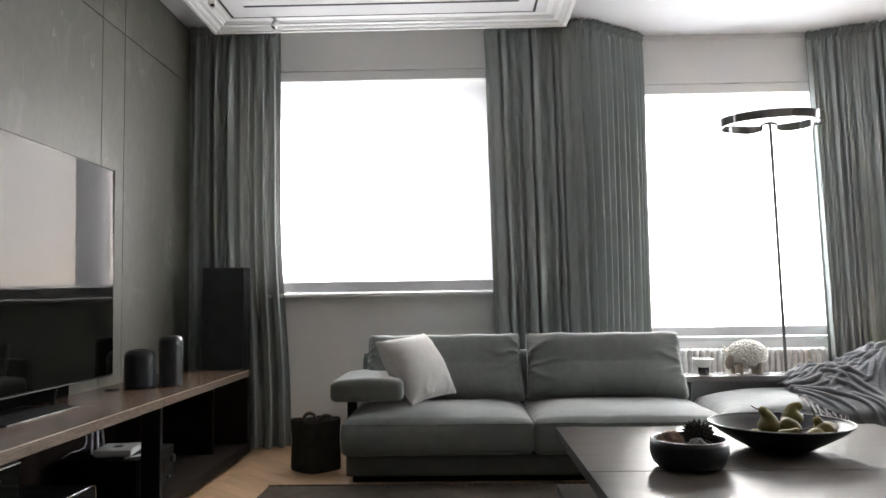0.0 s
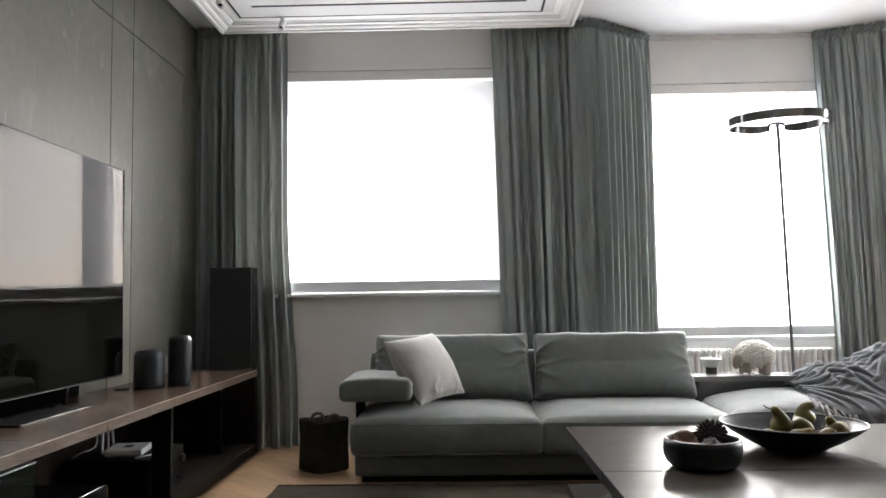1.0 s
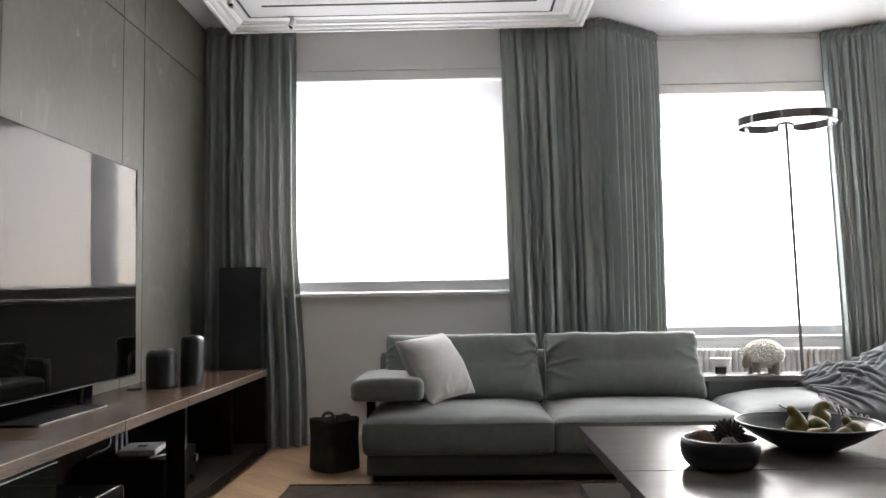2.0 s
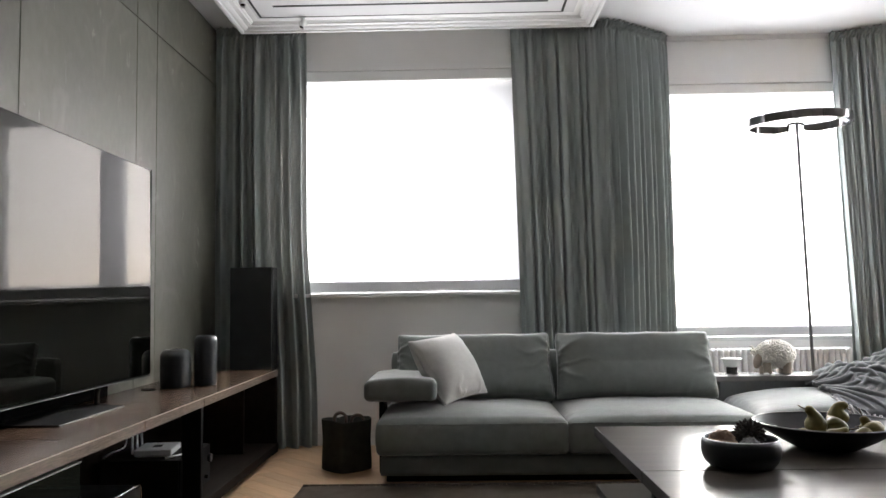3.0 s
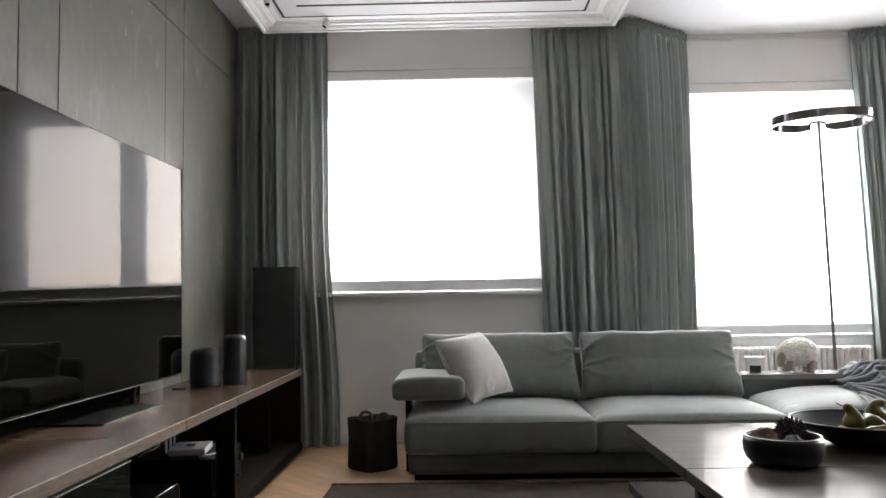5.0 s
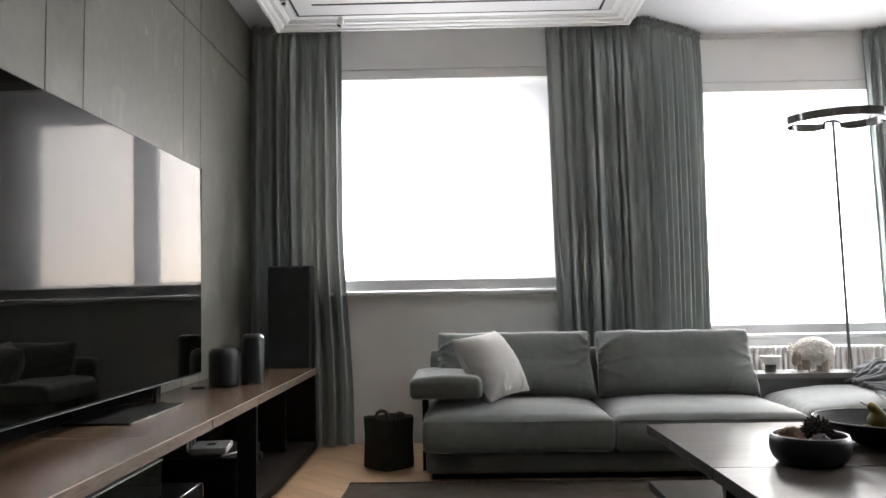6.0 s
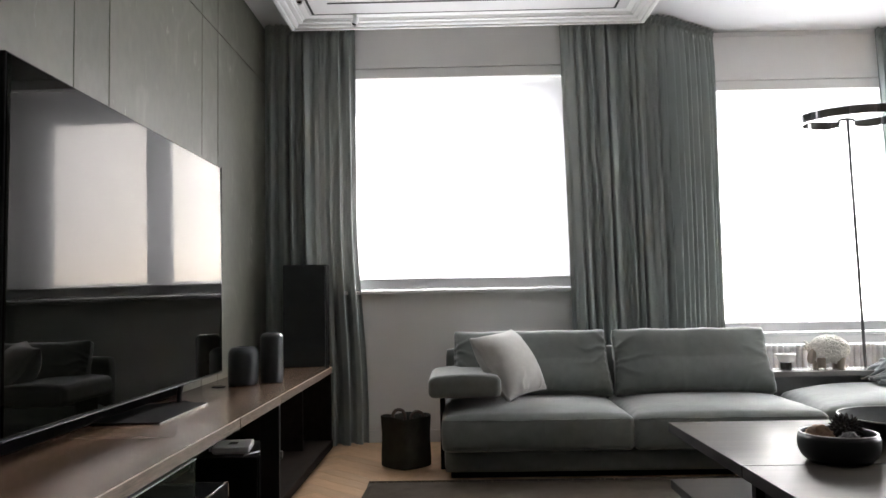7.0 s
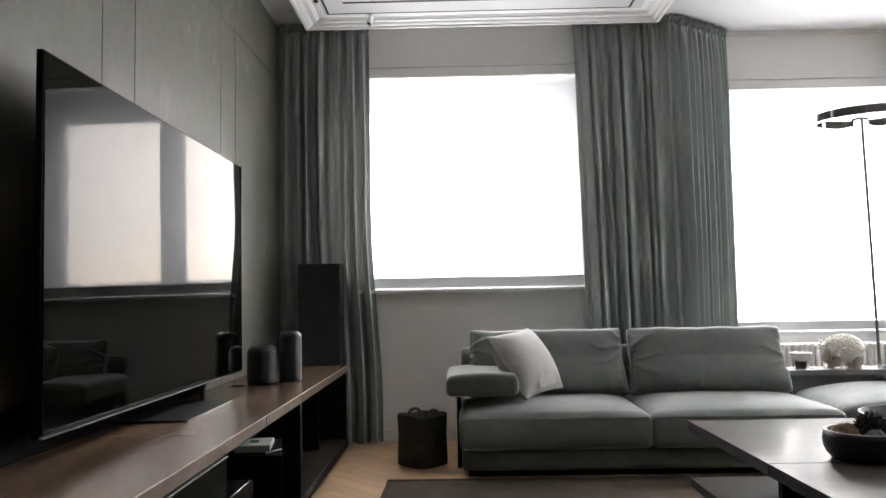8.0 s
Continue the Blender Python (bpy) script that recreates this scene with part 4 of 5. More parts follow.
def throw_blanket():
    """A wool cloth heaped on the chaise in long folds, its fringed edge hanging over the front."""
    t = thing("throw_blanket", "crumpled grey wool throw with a pale fringe on the chaise", "blanket", (2.0, 4.3, 0.40))
    base = Vector((2.0, 4.3, 0.40))
    gap, nx, ny = 0.0125, 112, 92

    def seat(x, y):
        ux, uy = np.clip((x - 2.335) / 0.86, -1, 1), np.clip((y - 4.625) / 0.33, -1, 1)
        z = 0.3690 + 0.070 * (1 - np.abs(ux) ** 5) * (1 - np.abs(uy - 0.25) ** 4.5 / 2.72)
        e = np.clip((x - 1.98) / 0.26, 0, 1)
        h = np.clip((x - 2.36) / 0.28, 0, 1)
        g = np.clip((y - 4.42) / 0.30, 0, 1)
        return z + (0.115 * e * e * (3 - 2 * e) + 0.12 * h * h * (3 - 2 * h)) * g * g * (3 - 2 * g)

    def ground(p):
        x, y, z = p[..., 0], p[..., 1], p[..., 2]
        zs = seat(x, y)
        over = y > 4.285
        touch = over & (z < zs + 0.001)
        # near the front edge a point is put out through the nearer face
        front = touch & (y < 4.312) & ((zs - z) > (y - 4.285))
        z = np.where(touch & ~front, zs + 0.001, z)
        y = np.where(front, 4.284, y)
        z = np.maximum(z, 0.02)
        return np.stack((x, y, z), axis=-1), touch & ~front

    start = []
    for i in range(nx):
        for j in range(ny):
            u, v = i / (nx - 1), j / (ny - 1)
            x = 1.915 + 1.10 * u
            edge = 4.50 - 2.1 * min(0.10, x - 1.915) - 0.30 * max(0.0, min(0.35, x - 2.015))
            y = edge + (5.05 - edge) * v
            x += 0.14 * v * (1 - 0.6 * u)
            warp = noise.noise(Vector((u * 2.3, v * 2.0, 3.1))) + 0.5 * noise.noise(Vector((u * 5, v * 5, 1.7)))
            ridge = math.sin(2 * math.pi * (4.9 * v + 0.8 * u) + 3.4 * warp)
            cross = math.sin(2 * math.pi * (4.4 * u - 0.9 * v) + 2.5 * noise.noise(Vector((u * 3, v * 3, 9))))
            inner = min(1.0, v * 7) * min(1.0, u * 6 + 0.25)
            start.append((x, y + 0.02 * warp, float(seat(x, max(y, 4.30))) + 0.05 + inner * (0.080 * ridge + 0.062 * cross) + 0.01 * warp))
    p = settle_cloth(nx, ny, gap, start, ground)
    bm = bmesh.new()
    grid = [[bm.verts.new(Vector(p[i, j]) - base) for j in range(ny)] for i in range(nx)]
    rim_pts = [grid[i][0].co.copy() for i in range(nx)]
    for a, b in zip(grid, grid[1:]):
        for j in range(ny - 1):
            bm.faces.new((a[j], b[j], b[j + 1], a[j + 1]))
    ob = part("cloth", bm, THROW, t, smooth=True)
    mod = ob.modifiers.new("smooth", "SUBSURF")
    mod.levels = mod.render_levels = 1
    mod = ob.modifiers.new("thick", "SOLIDIFY")
    mod.thickness, mod.offset = 0.006, 1
    rnd = random.Random(5)
    bm = bmesh.new()
    for i in range(0, nx - 1, 3):
        for _ in range(3):
            q = rim_pts[i].lerp(rim_pts[i + 1], rnd.uniform(0, 1)) + base
            q.z += 0.006
            dx, ln = rnd.uniform(-0.022, 0.026), rnd.uniform(0.065, 0.090)
            pts = [q - base]
            for _k in range(6):
                on_seat = q.y > 4.272
                q = q + Vector((dx / 6 + rnd.uniform(-0.002, 0.002), -ln / 6 if on_seat else -0.001, 0.0 if on_seat else -ln / 6))
                if on_seat:
                    q.z = max(float(seat(np.float64(q.x), np.float64(max(q.y, 4.30)))) + 0.004 - max(0.0, 4.30 - q.y) * 0.6, q.z - 0.012)
                pts.append(q - base)
            tube(pts, 0.0025, 5, bm)
    tagged(part("fringe", bm, FRINGE, t, "pale twisted fringe", True), kind="stuff")
    return t


throw_blanket()

# ---- side table behind the chaise, with its things ----


def side_table():
    t = thing("side_table", "long low dark grey lacquered side table behind the chaise", "side table", (1.435, 4.96, 0))
    part("tabletop", box((0, 0, 0.464), (1.45, 0.255, 0.498), 0.003), SIDETOP, t, "pale satin top")
    part("apron", box((0.05, 0.03, 0.36), (1.40, 0.225, 0.4635)), SIDE, t)
    for x in (0.05, 1.36):
        for y in (0.03, 0.185):
            part("leg", box((x, y, 0), (x + 0.04, y + 0.04, 0.3595)), SIDE, t)
    return t


side_table()


def pebble():
    bm = bmesh.new()
    bmesh.ops.create_icosphere(bm, subdivisions=3, radius=1.0)
    for v in bm.verts:
        k = 1 + 0.12 * noise.noise(v.co * 1.4)
        v.co = Vector((v.co.x * 0.020, v.co.y * 0.014, (v.co.z + 0.97) * 0.008)) * k
    ob = part("pebble", bm, PORCELAIN, smooth=True, m=pose(1.782, 4.995, 0.4984, 0, 0, 15))
    return tagged(ob, "small pale pebble on the side table", "pebble")


pebble()


def candle_bowl():
    c = thing("candle_bowl", "white glass bowl on a short dark cylinder base", "candle holder", (1.598, 5.09, 0.4985))
    part("base", lathe([(0, 0), (0.034, 0), (0.034, 0.046), (0, 0.046)], 32), DARKMETAL, c, smooth=False)
    part("bowl", lathe([(0, 0.0465), (0.036, 0.0465), (0.043, 0.052), (0.050, 0.068), (0.0545, 0.084), (0.066, 0.097), (0.0655, 0.1005), (0.062, 0.0995), (0.051, 0.086), (0.046, 0.070), (0.038, 0.060), (0, 0.058)], 40), PORCELAIN, c,
         "white glass bowl", True)
    return c


candle_bowl()


def sheep():
    """One mesh: wool body of many tufts, head and four legs."""
    bm = bmesh.new()
    rnd = random.Random(8)

    def tuft(c, r):
        """A small faceted lock of wool."""
        vs = [bm.verts.new(c + Vector(q)) for q in ((r[0], 0, 0), (-r[0], 0, 0), (0, r[1], 0), (0, -r[1], 0), (0, 0, r[2]), (0, 0, -r[2]))]
        for i, j, k in ((0, 2, 4), (2, 1, 4), (1, 3, 4), (3, 0, 4), (2, 0, 5), (1, 2, 5), (3, 1, 5), (0, 3, 5)):
            bm.faces.new((vs[i], vs[j], vs[k])).smooth = True

    def blob(c, r, mi, rot=0.0, seg=10):
        m = Matrix.Translation(c) @ Matrix.Rotation(rot, 4, "Y") @ Matrix.Diagonal((*r, 1))
        g = bmesh.ops.create_uvsphere(bm, u_segments=seg, v_segments=max(6, seg // 2), radius=1.0, matrix=m)
        for f in {f for v in g["verts"] for f in v.link_faces}:
            f.material_index, f.smooth = mi, True
    blob((0.015, 0, 0.114), (0.116, 0.074, 0.080), 0, 0.0, 28)
    for i in range(2200):
        a, b = rnd.uniform(0, 2 * math.pi), math.acos(rnd.uniform(-0.95, 1))
        d = Vector((math.sin(b) * math.cos(a) * 0.118, math.sin(b) * math.sin(a) * 0.076, math.cos(b) * 0.083))
        r = rnd.uniform(0.005, 0.010)
        tuft(Vector((0.015, 0, 0.116)) + d, (r * rnd.uniform(0.8, 1.5), r, r * rnd.uniform(0.8, 1.6)))
    blob((-0.104, -0.03, 0.078), (0.026, 0.024, 0.048), 1, 0.25, 16)
    for i in range(70):
        d = Vector((rnd.gauss(0, 0.016), rnd.gauss(0, 0.016), rnd.gauss(0, 0.012)))
        r = rnd.uniform(0.006, 0.011)
        tuft(Vector((-0.100, -0.005, 0.140)) + d, (r, r, r))
    blob((-0.083, -0.030, 0.108), (0.008, 0.006, 0.020), 2, -0.4, 8)
    for x, y in ((-0.048, -0.035), (-0.048, 0.035), (0.072, -0.035), (0.072, 0.035)):
        g = bmesh.ops.create_cone(bm, cap_ends=True, segments=14, radius1=0.023, radius2=0.027, depth=0.07, matrix=Matrix.Translation((x, y, 0.035)))
        for f in {f for v in g["verts"] for f in v.link_faces}:
            f.material_index = 1
    ob = part("sheep_figurine", bm, [WOOL, BEIGE, FELT], m=pose(1.872, 5.115, 0.4985) @ Matrix.Scale(1.05, 4))
    return tagged(ob, "cream woolly sheep figurine with tan legs on the side table", "figurine")


sheep()


def ring_lamp():
    l = thing("floor_lamp", "slender chrome floor lamp with an open ring head", "floor lamp", (2.210, 5.27, 0))
    top = Vector((-0.056, -0.02, 2.1645))
    part("pole", tube([(0, 0, 0.02), (-0.028, -0.01, 1.1), top], 0.0102, 12), PEWTER, l, "slim dull metal pole", smooth=True)
    part("base", lathe([(0, 0), (0.095, 0), (0.095, 0.012), (0.088, 0.02), (0, 0.02)], 40), DARKMETAL, l)
    r, h, th, n, gap = 0.316, 0.054, 0.010, 110, 0.16
    back = math.atan2(0.32, 0.12)
    c = Vector((2.047 - 2.210, 4.985 - 5.27, 2.112))
    bm = bmesh.new()
    rows = []
    for i in range(n + 1):
        a = back + gap + (2 * math.pi - 2 * gap) * i / n
        k = min(i, n - i) / 6
        low = -h / 2 if k > 1 else -h / 2 + h * 0.35 * (1 - k) ** 2
        ring = []
        for rr, zz in ((r, low + 0.003), (r + 0.004, low), (r - th - 0.012, low), (r - th - 0.012, low + 0.004), (r - th, low + 0.006), (r - th, h / 2), (r, h / 2)):
            ring.append(bm.verts.new((rr * math.cos(a), rr * math.sin(a), zz)))
        rows.append(ring)
    for a, b in zip(rows, rows[1:]):
        for k in range(7):
            bm.faces.new((a[k], a[(k + 1) % 7], b[(k + 1) % 7], b[k]))
    bm.faces.new(rows[0])
    bm.faces.new(rows[-1][::-1])
    part("ring", bm, DARKCHROME, l, "polished dark chrome band ring", False, Matrix.Translation(c) @ pose(0, 0, 0, 2.4, -0.6, 0))
    d = Vector((math.cos(back), math.sin(back), 0))
    e = Vector((-d.y, d.x, 0))
    ends = [c + (d * math.cos(q) + e * math.sin(q)) * (r - 0.006) + Vector((0, 0, 0.022 + (0.022 if q < 0 else -0.022))) for q in (gap, -gap)]
    part("cross_bar", tube([ends[0], Vector((ends[0].x, ends[0].y, top.z - 0.002)) * 0.9 + top * 0.1, ends[0] * 0.5 + top * 0.5 + Vector((0, 0, (top.z - ends[0].z) * 0.5)), top, top * 0.7 + ends[1] * 0.3 + Vector((0, 0, (top.z - ends[1].z) * 0.3)), ends[1]], 0.008, 8), DARKMETAL, l, smooth=True)
    return l


ring_lamp()


def radiator():
    r = thing("radiator", "white enamelled column radiator below the bay window", "radiator", (1.50, 5.70, 0))
    n, pitch = 28, 0.0415
    bm = bmesh.new()
    add_box(bm, (-0.0175, -0.045, 0.12), (0.0175, -0.017, 0.605), 0.012, 3)
    add_box(bm, (-0.0175, 0.017, 0.12), (0.0175, 0.045, 0.605), 0.012, 3)
    add_box(bm, (-0.019, -0.047, 0.565), (0.019, 0.047, 0.622), 0.016, 3)
    add_box(bm, (-0.019, -0.047, 0.10), (0.019, 0.047, 0.16), 0.016, 3)
    me = finish("section", bm, RAD, True)
    for i in range(n):
        o = new("section", me)
        o.parent, o.location = r, (0.02 + i * pitch, 0, 0)
    part("pipe", tube([(0.0, 0, 0.59), (n * pitch, 0, 0.59)], 0.016, 10), RAD, r)
    for x in (0.05, n * pitch - 0.05):
        part("foot", box((x - 0.015, -0.03, 0), (x + 0.015, 0.03, 0.101)), RAD, r)
    return r


radiator()


def basket():
    b = thing("basket", "dark felt storage basket with leather handles on the floor", "basket", (-0.843, 4.73, 0))
    bm = bmesh.new()
    n = 64
    prof = [(0.146, 0.0), (0.150, 0.006), (0.149, 0.06), (0.147, 0.12), (0.146, 0.18), (0.147, 0.24), (0.149, 0.292), (0.148, 0.296), (0.144, 0.294), (0.138, 0.02), (0.0, 0.018)]
    rings = []
    for r, z in prof:
        if r == 0:
            rings.append([bm.verts.new((0, 0, z))])
            continue
        ring = []
        for i in range(n):
            a = 2 * math.pi * i / n
            k = (abs(math.cos(a)) ** 1.32 + abs(math.sin(a)) ** 1.32) ** (-1 / 1.32)
            k *= 1 + 0.030 * noise.noise(Vector((2 * math.cos(a), 2 * math.sin(a), z * 9))) * min(1.0, z * 8)
            zz = z + (0.004 * math.sin(2 * a + 0.6) + 0.003 * math.sin(5 * a) if z > 0.25 else 0)
            ring.append(bm.verts.new((r * k * math.cos(a), r * k * math.sin(a), zz)))
        rings.append(ring)
    for a, c in zip(rings, rings[1:]):
        for i in range(n):
            q = list(dict.fromkeys([a[i], a[(i + 1) % n], c[(i + 1) % len(c)], c[i % len(c)]]))
            bm.faces.new(q)
    bm.faces.new(rings[0][::-1])
    part("body", bm, FELT, b, smooth=True)
    for x, y, w in ((-0.045, 0.05, 0.036), (0.072, -0.042, 0.036)):
        pts = [(x - w, y, 0.26)] + [(x + w * math.cos(math.pi - a), y, 0.288 + 0.036 * math.sin(a)) for a in [math.pi * i / 10 for i in range(11)]] + [(x + w, y, 0.26)]
        part("handle", tube(pts, 0.0105, 8), LEATHER, b, "brown leather handle", True)
    return b


basket()

# ---- rug and coffee table ----
_bm = bmesh.new()
_nx, _ny = 120, 40
# RY0 lies out of view, set back so less pale floor bounces light.
RX0, RX1, RY0, RY1, RH = -1.02, 3.2, -0.6, 4.285, 0.014
_g = []
for i in range(_nx + 1):
    row = []
    for j in range(_ny + 1):
        u, v = i / _nx, j / _ny
        ex = 0.006 * noise.noise(Vector((u * 60, 1, 0))) * (1 if j == _ny else 0)
        ey = 0.006 * noise.noise(Vector((v * 60, 5, 0))) * (1 if i == 0 else 0)
        z = RH if 0 < i < _nx and 0 < j < _ny else 0.003
        row.append(_bm.verts.new((RX0 + (RX1 - RX0) * u + ey, RY0 + (RY1 - RY0) * v + ex, z + 0.0015 * noise.noise(Vector((u * 40, v * 40, 0))))))
    _g.append(row)
for a, b in zip(_g, _g[1:]):
    for j in range(_ny):
        _bm.faces.new((a[j], b[j], b[j + 1], a[j + 1]))
_edge = [_g[i][0] for i in range(_nx + 1)] + [_g[_nx][j] for j in range(1, _ny + 1)] + [_g[i][_ny] for i in range(_nx - 1, -1, -1)] + [_g[0][j] for j in range(_ny - 1, 0, -1)]
_low = [_bm.verts.new((v.co.x, v.co.y, 0.0)) for v in _edge]
for k in range(len(_edge)):
    q = (k + 1) % len(_edge)
    _bm.faces.new((_edge[k], _edge[q], _low[q], _low[k]))
rug = thing("rug", "dark taupe woven wool rug on the oak floor", "rug", (0, 0, 0))
part("rug_body", _bm, RUG, rug, smooth=False)
_bm = bmesh.new()
_rnd = random.Random(4)
for k in range(340):
    x = RX0 + 0.01 + k * 0.0124
    tube([(x, RY1 - 0.004, 0.008), (x + _rnd.uniform(-0.004, 0.004), RY1 + 0.003 + _rnd.uniform(0, 0.004), 0.005)], 0.0065, 5, _bm)
tagged(part("knot_fringe", _bm, RUG, rug), kind="stuff")

TZ = 0.381


def coffee_table():
    t = thing("coffee_table", "large low dark oak coffee table with a lower shelf", "coffee table", (0.488, 2.86, 0))
    for y0, y1 in ((-1.25, -0.003), (0.003, 0.965)):
        bm = box((0, y0, TZ - 0.045), (1.52, y1, TZ), 0.0015, 1)
        bm.normal_update()
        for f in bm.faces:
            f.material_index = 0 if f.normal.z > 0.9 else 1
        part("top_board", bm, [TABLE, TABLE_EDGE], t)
    part("support_panel", box((0.03, -0.045, 0.115), (1.49, -0.006, TZ - 0.0455)), BLACK, t, "black support panel")
    bm = box((0.0, 0.0, 0.070), (1.52, 0.955, 0.112), 0.0015, 1)
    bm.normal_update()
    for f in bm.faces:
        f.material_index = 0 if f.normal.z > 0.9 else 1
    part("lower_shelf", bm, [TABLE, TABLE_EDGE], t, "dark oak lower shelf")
    part("plinth", box((0.10, 0.06, 0.0155), (1.42, 0.86, 0.0695)), BLACK, t)
    part("support_block", box((0.55, 0.10, 0.1125), (0.97, 0.60, TZ - 0.0455)), BLACK, t)
    part("front_panel", box((0.06, -1.20, 0.0155), (1.46, -0.046, TZ - 0.0455)), BLACK, t, "closed black base")
    return t


coffee_table()


def small_bowl():
    b = thing("bowl", "small black wooden bowl with dried pods on the coffee table", "bowl", (0.862, 2.915, TZ + 0.0005))
    pr = [(0, 0), (0.092, 0.0), (0.110, 0.005), (0.127, 0.022), (0.1365, 0.045), (0.139, 0.066), (0.1375, 0.086), (0.133, 0.103), (0.1275, 0.1035), (0.125, 0.100), (0.128, 0.084), (0.129, 0.066), (0.120, 0.034), (0.095, 0.014), (0, 0.012)]
    part("body", lathe(pr, 64), BOWL, b, smooth=True)
    # Added ring: the rim's bright glare line as a paler colour.
    part("rim", lathe([(0.1275, 0.1036), (0.133, 0.1031), (0.1325, 0.1052), (0.130, 0.1062), (0.128, 0.1055), (0.1275, 0.1036)], 64), RIM, b, "pale rim ring with the glare put into its colour", True)
    return b


small_bowl()


def pod(name, c, r, m, label, seed, rough=0.08, spikes=False):
    bm = bmesh.new()
    bmesh.ops.create_icosphere(bm, subdivisions=4, radius=r)
    for v in bm.verts:
        n = v.co.normalized()
        v.co += n * r * rough * noise.noise(n * 9 + Vector((seed, 0, 0)))
    if spikes:
        golden = math.pi * (3 - math.sqrt(5))
        for i in range(130):
            z = 1 - 2 * (i + 0.5) / 130
            q = math.sqrt(1 - z * z)
            n = Vector((q * math.cos(golden * i), q * math.sin(golden * i), z))
            g = bmesh.ops.create_cone(bm, cap_ends=True, segments=5, radius1=r * 0.17, radius2=r * 0.015, depth=r * 0.42,
                                      matrix=Matrix.Translation(n * r * 1.12) @ n.to_track_quat("Z", "Y").to_matrix().to_4x4())
    ob = part(name, bm, m, smooth=not spikes, m=pose(*c))
    return tagged(ob, label, "decoration", "dried pods in the small bowl")


pod("seed_cone", (0.905, 2.945, TZ + 0.108), 0.047, CONE, "spiky dark dried seed cone in the bowl", 1, spikes=True)
pod("dried_ball", (0.800, 2.930, TZ + 0.078), 0.050, BROWN, "rough brown dried ball in the bowl", 2, 0.22)
pod("dried_ball", (0.873, 2.852, TZ + 0.068), 0.044, GREYBALL, "dark textured dried ball in the bowl", 3, 0.3)


def dish():
    d = thing("fruit_dish", "wide shallow dark dish of pears on the coffee table", "dish", (1.325, 3.245, TZ + 0.0005))
    pr = [(0, 0), (0.105, 0.0), (0.118, 0.004), (0.185, 0.040), (0.24, 0.073), (0.275, 0.100), (0.277, 0.104), (0.273, 0.106), (0.235, 0.081), (0.18, 0.048), (0.112, 0.016), (0, 0.012)]
    part("body", lathe(pr, 80), DISH, d, smooth=True)
    # The dish's rim glare, also painted as a pale ring.
    part("rim", lathe([(0.2725, 0.1061), (0.2775, 0.1041), (0.2780, 0.1068), (0.2755, 0.1084), (0.2730, 0.1078), (0.2725, 0.1061)], 80), RIM, d, "pale rim ring with the glare put into its colour", True)
    return d


dish()


def pear(x, y, z, lean, rz, size, bend, label):
    """A pear on a bent spine: a round belly, a neck and a stem."""
    p = thing("pear", label, "pear", (x, y, z), group="pears in the dish")
    rad = 0.0375 * size
    prof = [(0.0, 0.02), (0.03, 0.5), (0.09, 0.78), (0.18, 0.95), (0.28, 1.0), (0.38, 0.95), (0.48, 0.81), (0.58, 0.64), (0.68, 0.51), (0.78, 0.44), (0.87, 0.41), (0.93, 0.36), (0.975, 0.24), (1.0, 0.03)]
    bm = bmesh.new()
    pos, last, rings = Vector((0, 0, -0.3 * rad)), 0.0, []
    long = rad * 2.75
    for s_, r_ in prof:
        phi = bend * max(0.0, s_ - 0.25) ** 2 * 1.7
        d = Vector((math.sin(phi), 0, math.cos(phi)))
        pos = pos + d * (s_ - last) * long
        last = s_
        e = Vector((math.cos(phi), 0, -math.sin(phi)))
        ring = []
        for k in range(22):
            a = 2 * math.pi * k / 22
            q = pos + (e * math.cos(a) + Vector((0, 1, 0)) * math.sin(a)) * r_ * rad
            q += (q - pos) * 0.10 * noise.noise(q * 30 + Vector((x * 50, y * 50, 0)))
            ring.append(bm.verts.new(q))
        rings.append(ring)
    for a, b in zip(rings, rings[1:]):
        for k in range(22):
            bm.faces.new((a[k], a[(k + 1) % 22], b[(k + 1) % 22], b[k]))
    bm.faces.new(rings[0])
    bm.faces.new(rings[-1])
    m = pose(0, 0, 0, 0, lean, rz)
    m = pose(0, 0, 0, 0, 0, rz) @ pose(0, 0, 0, 0, lean, 0)
    part("fruit", bm, PEAR, p, smooth=True, m=m)
    f = d * 0.5 + Vector((0.3, 0, 0.5))
    part("stem", tube([pos - d * 0.004, pos + d * 0.008, pos + d * 0.014 + f * 0.008, pos + d * 0.016 + f * 0.018], 0.0022, 6), STEM, p, "short brown stem", True, m)
    return p


pear(1.258, 3.190, TZ + 0.078, -4, 180, 1.16, 1.5, "green pear standing upright in the dish")
pear(1.392, 3.270, TZ + 0.098, -16, 5, 1.12, 2.9, "green pear with a hooked neck in the dish")
pear(1.338, 3.185, TZ + 0.070, 62, 75, 1.30, 0.3, "round green pear leaning in the dish")
pear(1.500, 3.185, TZ + 0.066, -52, 12, 1.06, 0.5, "green pear lying with its neck raised in the dish")
pear(1.430, 3.120, TZ + 0.064, 84, 195, 1.0, 0.3, "green pear lying in the dish")
pear(1.265, 3.085, TZ + 0.062, 48, -30, 0.86, 0.5, "small green pear lying in the dish")
pear(1.190, 3.130, TZ + 0.066, 86, 100, 0.80, 0.3, "small green pear lying in the dish")
pear(1.420, 3.350, TZ + 0.062, 84, 200, 1.0, 0.3, "green pear lying in the dish")
pear(1.465, 3.125, TZ + 0.082, 80, 100, 0.98, 0.3, "round green pear lying in the dish")

# ---- ceiling spots ----


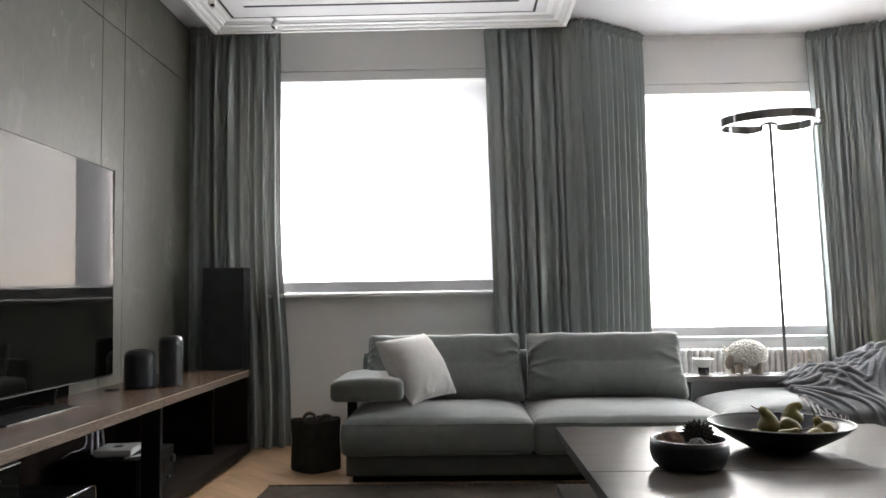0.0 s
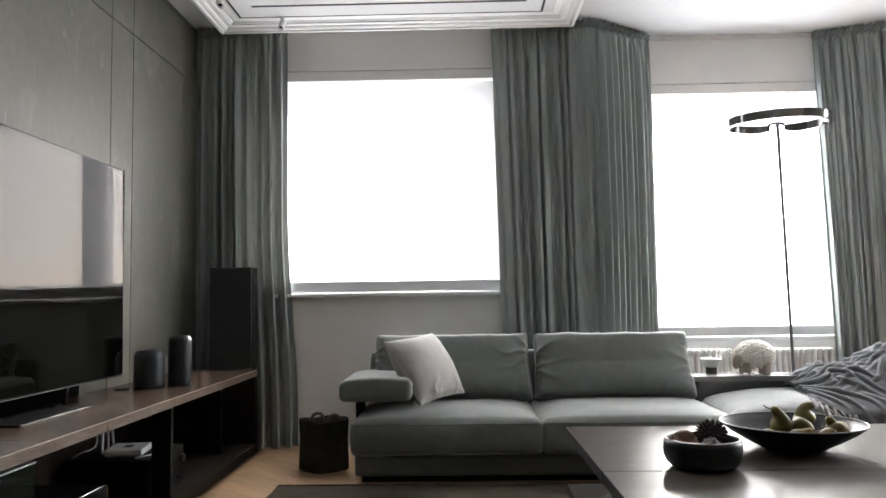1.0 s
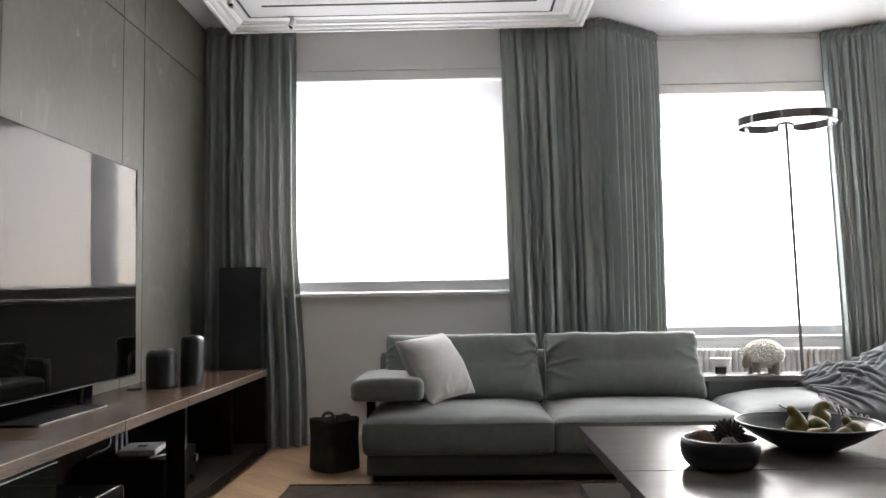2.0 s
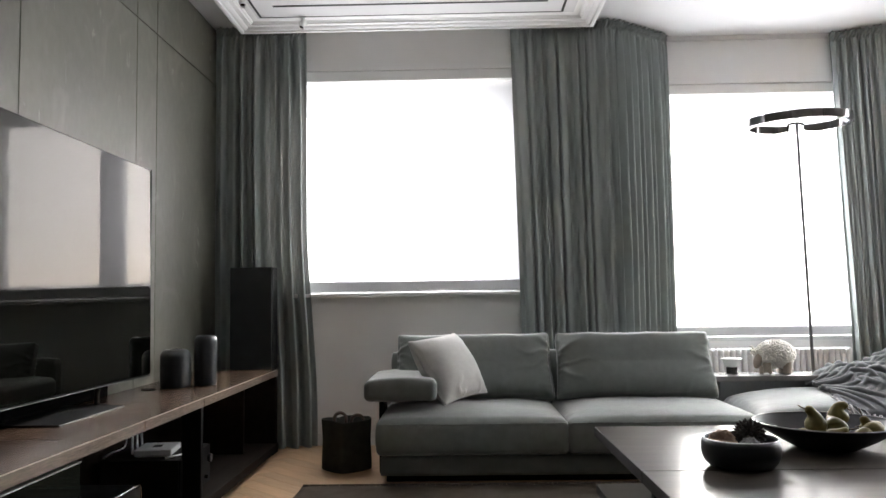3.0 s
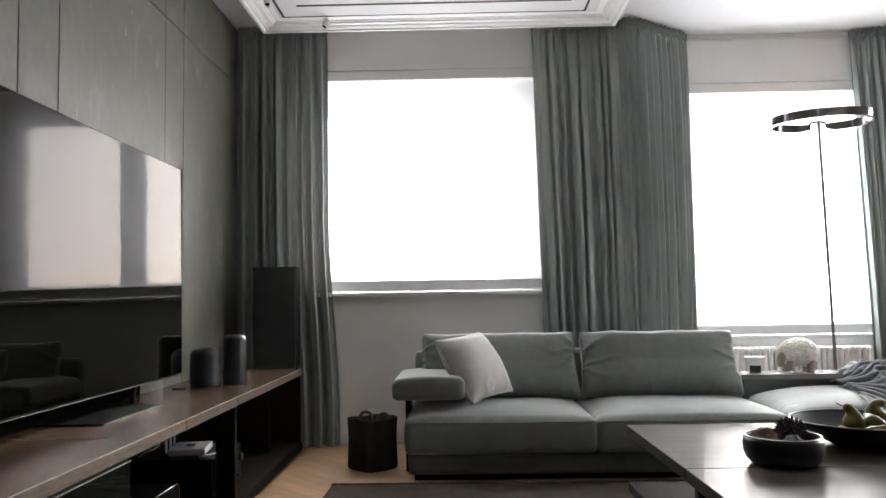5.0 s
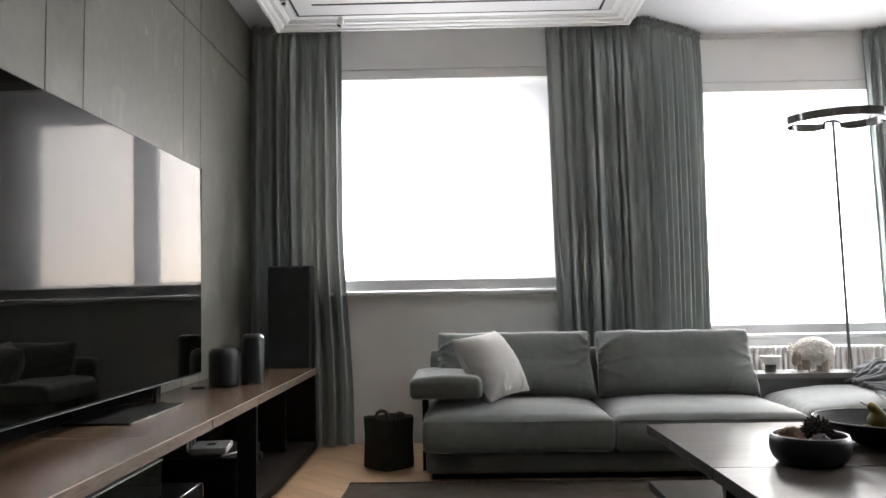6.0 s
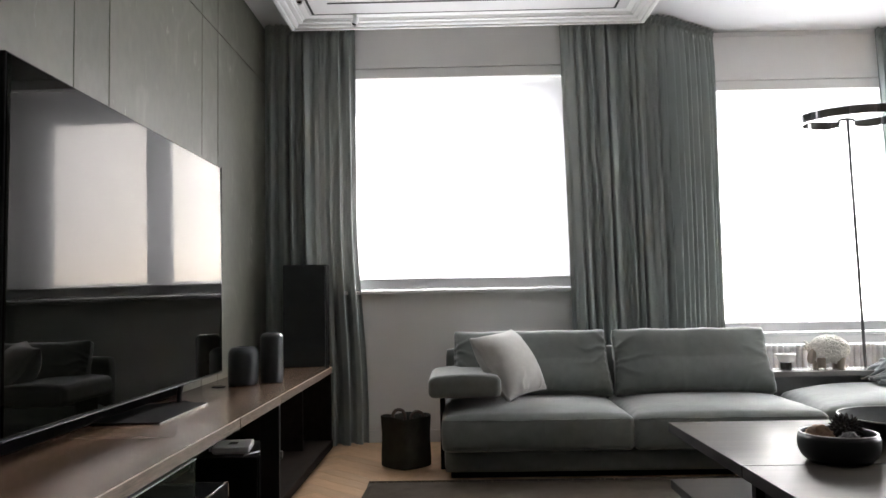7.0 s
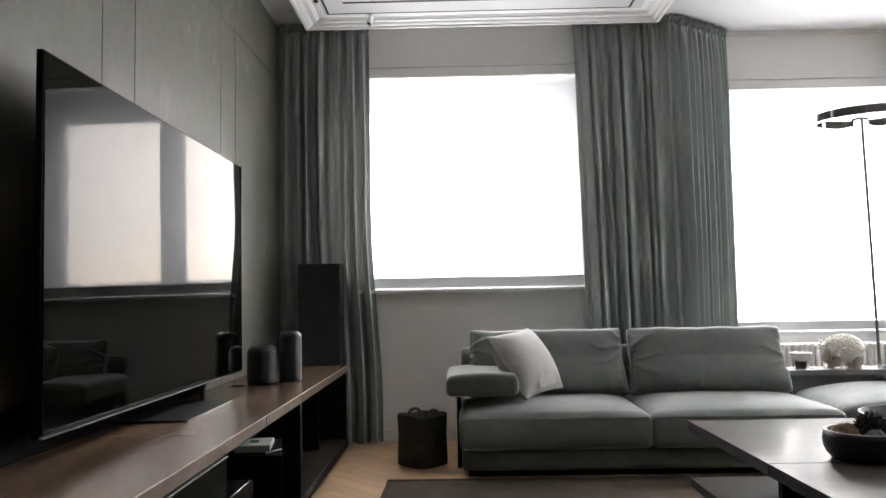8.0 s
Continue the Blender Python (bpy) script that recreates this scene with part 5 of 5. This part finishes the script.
def spot(x, y, rz):
    s = thing("spotlight", "small white adjustable ceiling spotlight", "spotlight", (x, y, 2.884), rz, group="ceiling spotlights")
    part("plate", lathe([(0, 0), (0.022, 0.0), (0.022, -0.005), (0, -0.005)], 24), WHITE, s)
    part("stem", tube([(0, 0, -0.004), (0, 0, -0.03)], 0.006, 8), WHITE, s)
    b = part("head", lathe([(0, 0.034), (0.016, 0.034), (0.020, 0.028), (0.021, -0.034), (0.018, -0.036), (0.016, -0.02), (0, -0.018)], 28), WHITE, s, "", True, pose(0, -0.008, -0.045, -25, 18, 0))
    part("lens", lathe([(0, -0.0182), (0.0155, -0.0205), (0.0155, -0.022), (0, -0.022)], 20), DARKMETAL, b)
    return s


spot(-1.165, 5.035, 10)
spot(-1.462, 4.63, 60)

# ---- parquet: herringbone oak planks ----
PL, PW = 0.60, 0.10
_ratio = 6
_rest = bmesh.new()
_plank = finish("plank", box((0.0005, 0.0005, -0.0075), (PL - 0.0005, PW - 0.0005, 0.0), 0.0006, 1), OAK)
floor = tagged(new("floor"), "light oak herringbone parquet floor", "floor", kind="structure")
_rot = Matrix.Rotation(radians(45), 4, "Z")
for i in range(-56, 44):
    for j in range(-5, 8):
        for v in (0, 1):
            u0, v0 = (i + _ratio * j) * PW, (i - _ratio * j) * PW
            m = Matrix.Translation((u0, v0, 0)) if v == 0 else Matrix.Translation((u0 + PW, v0 + PW, 0)) @ Matrix.Rotation(radians(90), 4, "Z")
            m = _rot @ m
            c = m @ Vector((PL / 2, PW / 2, 0))
            if not (W - 0.2 < c.x < RIGHT + 0.1 and BACK - 0.1 < c.y < 5.95):
                continue
            if W + 0.12 < c.x < 0.2 and 3.2 < c.y < 5.6:
                o = new("plank", _plank)
                o.parent, o.matrix_basis = floor, m @ pose(0, 0, random.uniform(-0.0004, 0))
            else:
                vs = [m @ Vector(p) for p in ((0.0005, 0.0005, -0.0005), (PL - 0.0005, 0.0005, -0.0005), (PL - 0.0005, PW - 0.0005, -0.0005), (0.0005, PW - 0.0005, -0.0005))]
                lo = [_rest.verts.new((max(W - 0.005, min(p.x, RIGHT + 0.15)), max(p.y, BACK - 0.15), p.z)) for p in vs]
                _rest.faces.new(lo)
tagged(part("plank_rest", _rest, OAK_REST, floor), kind="stuff")
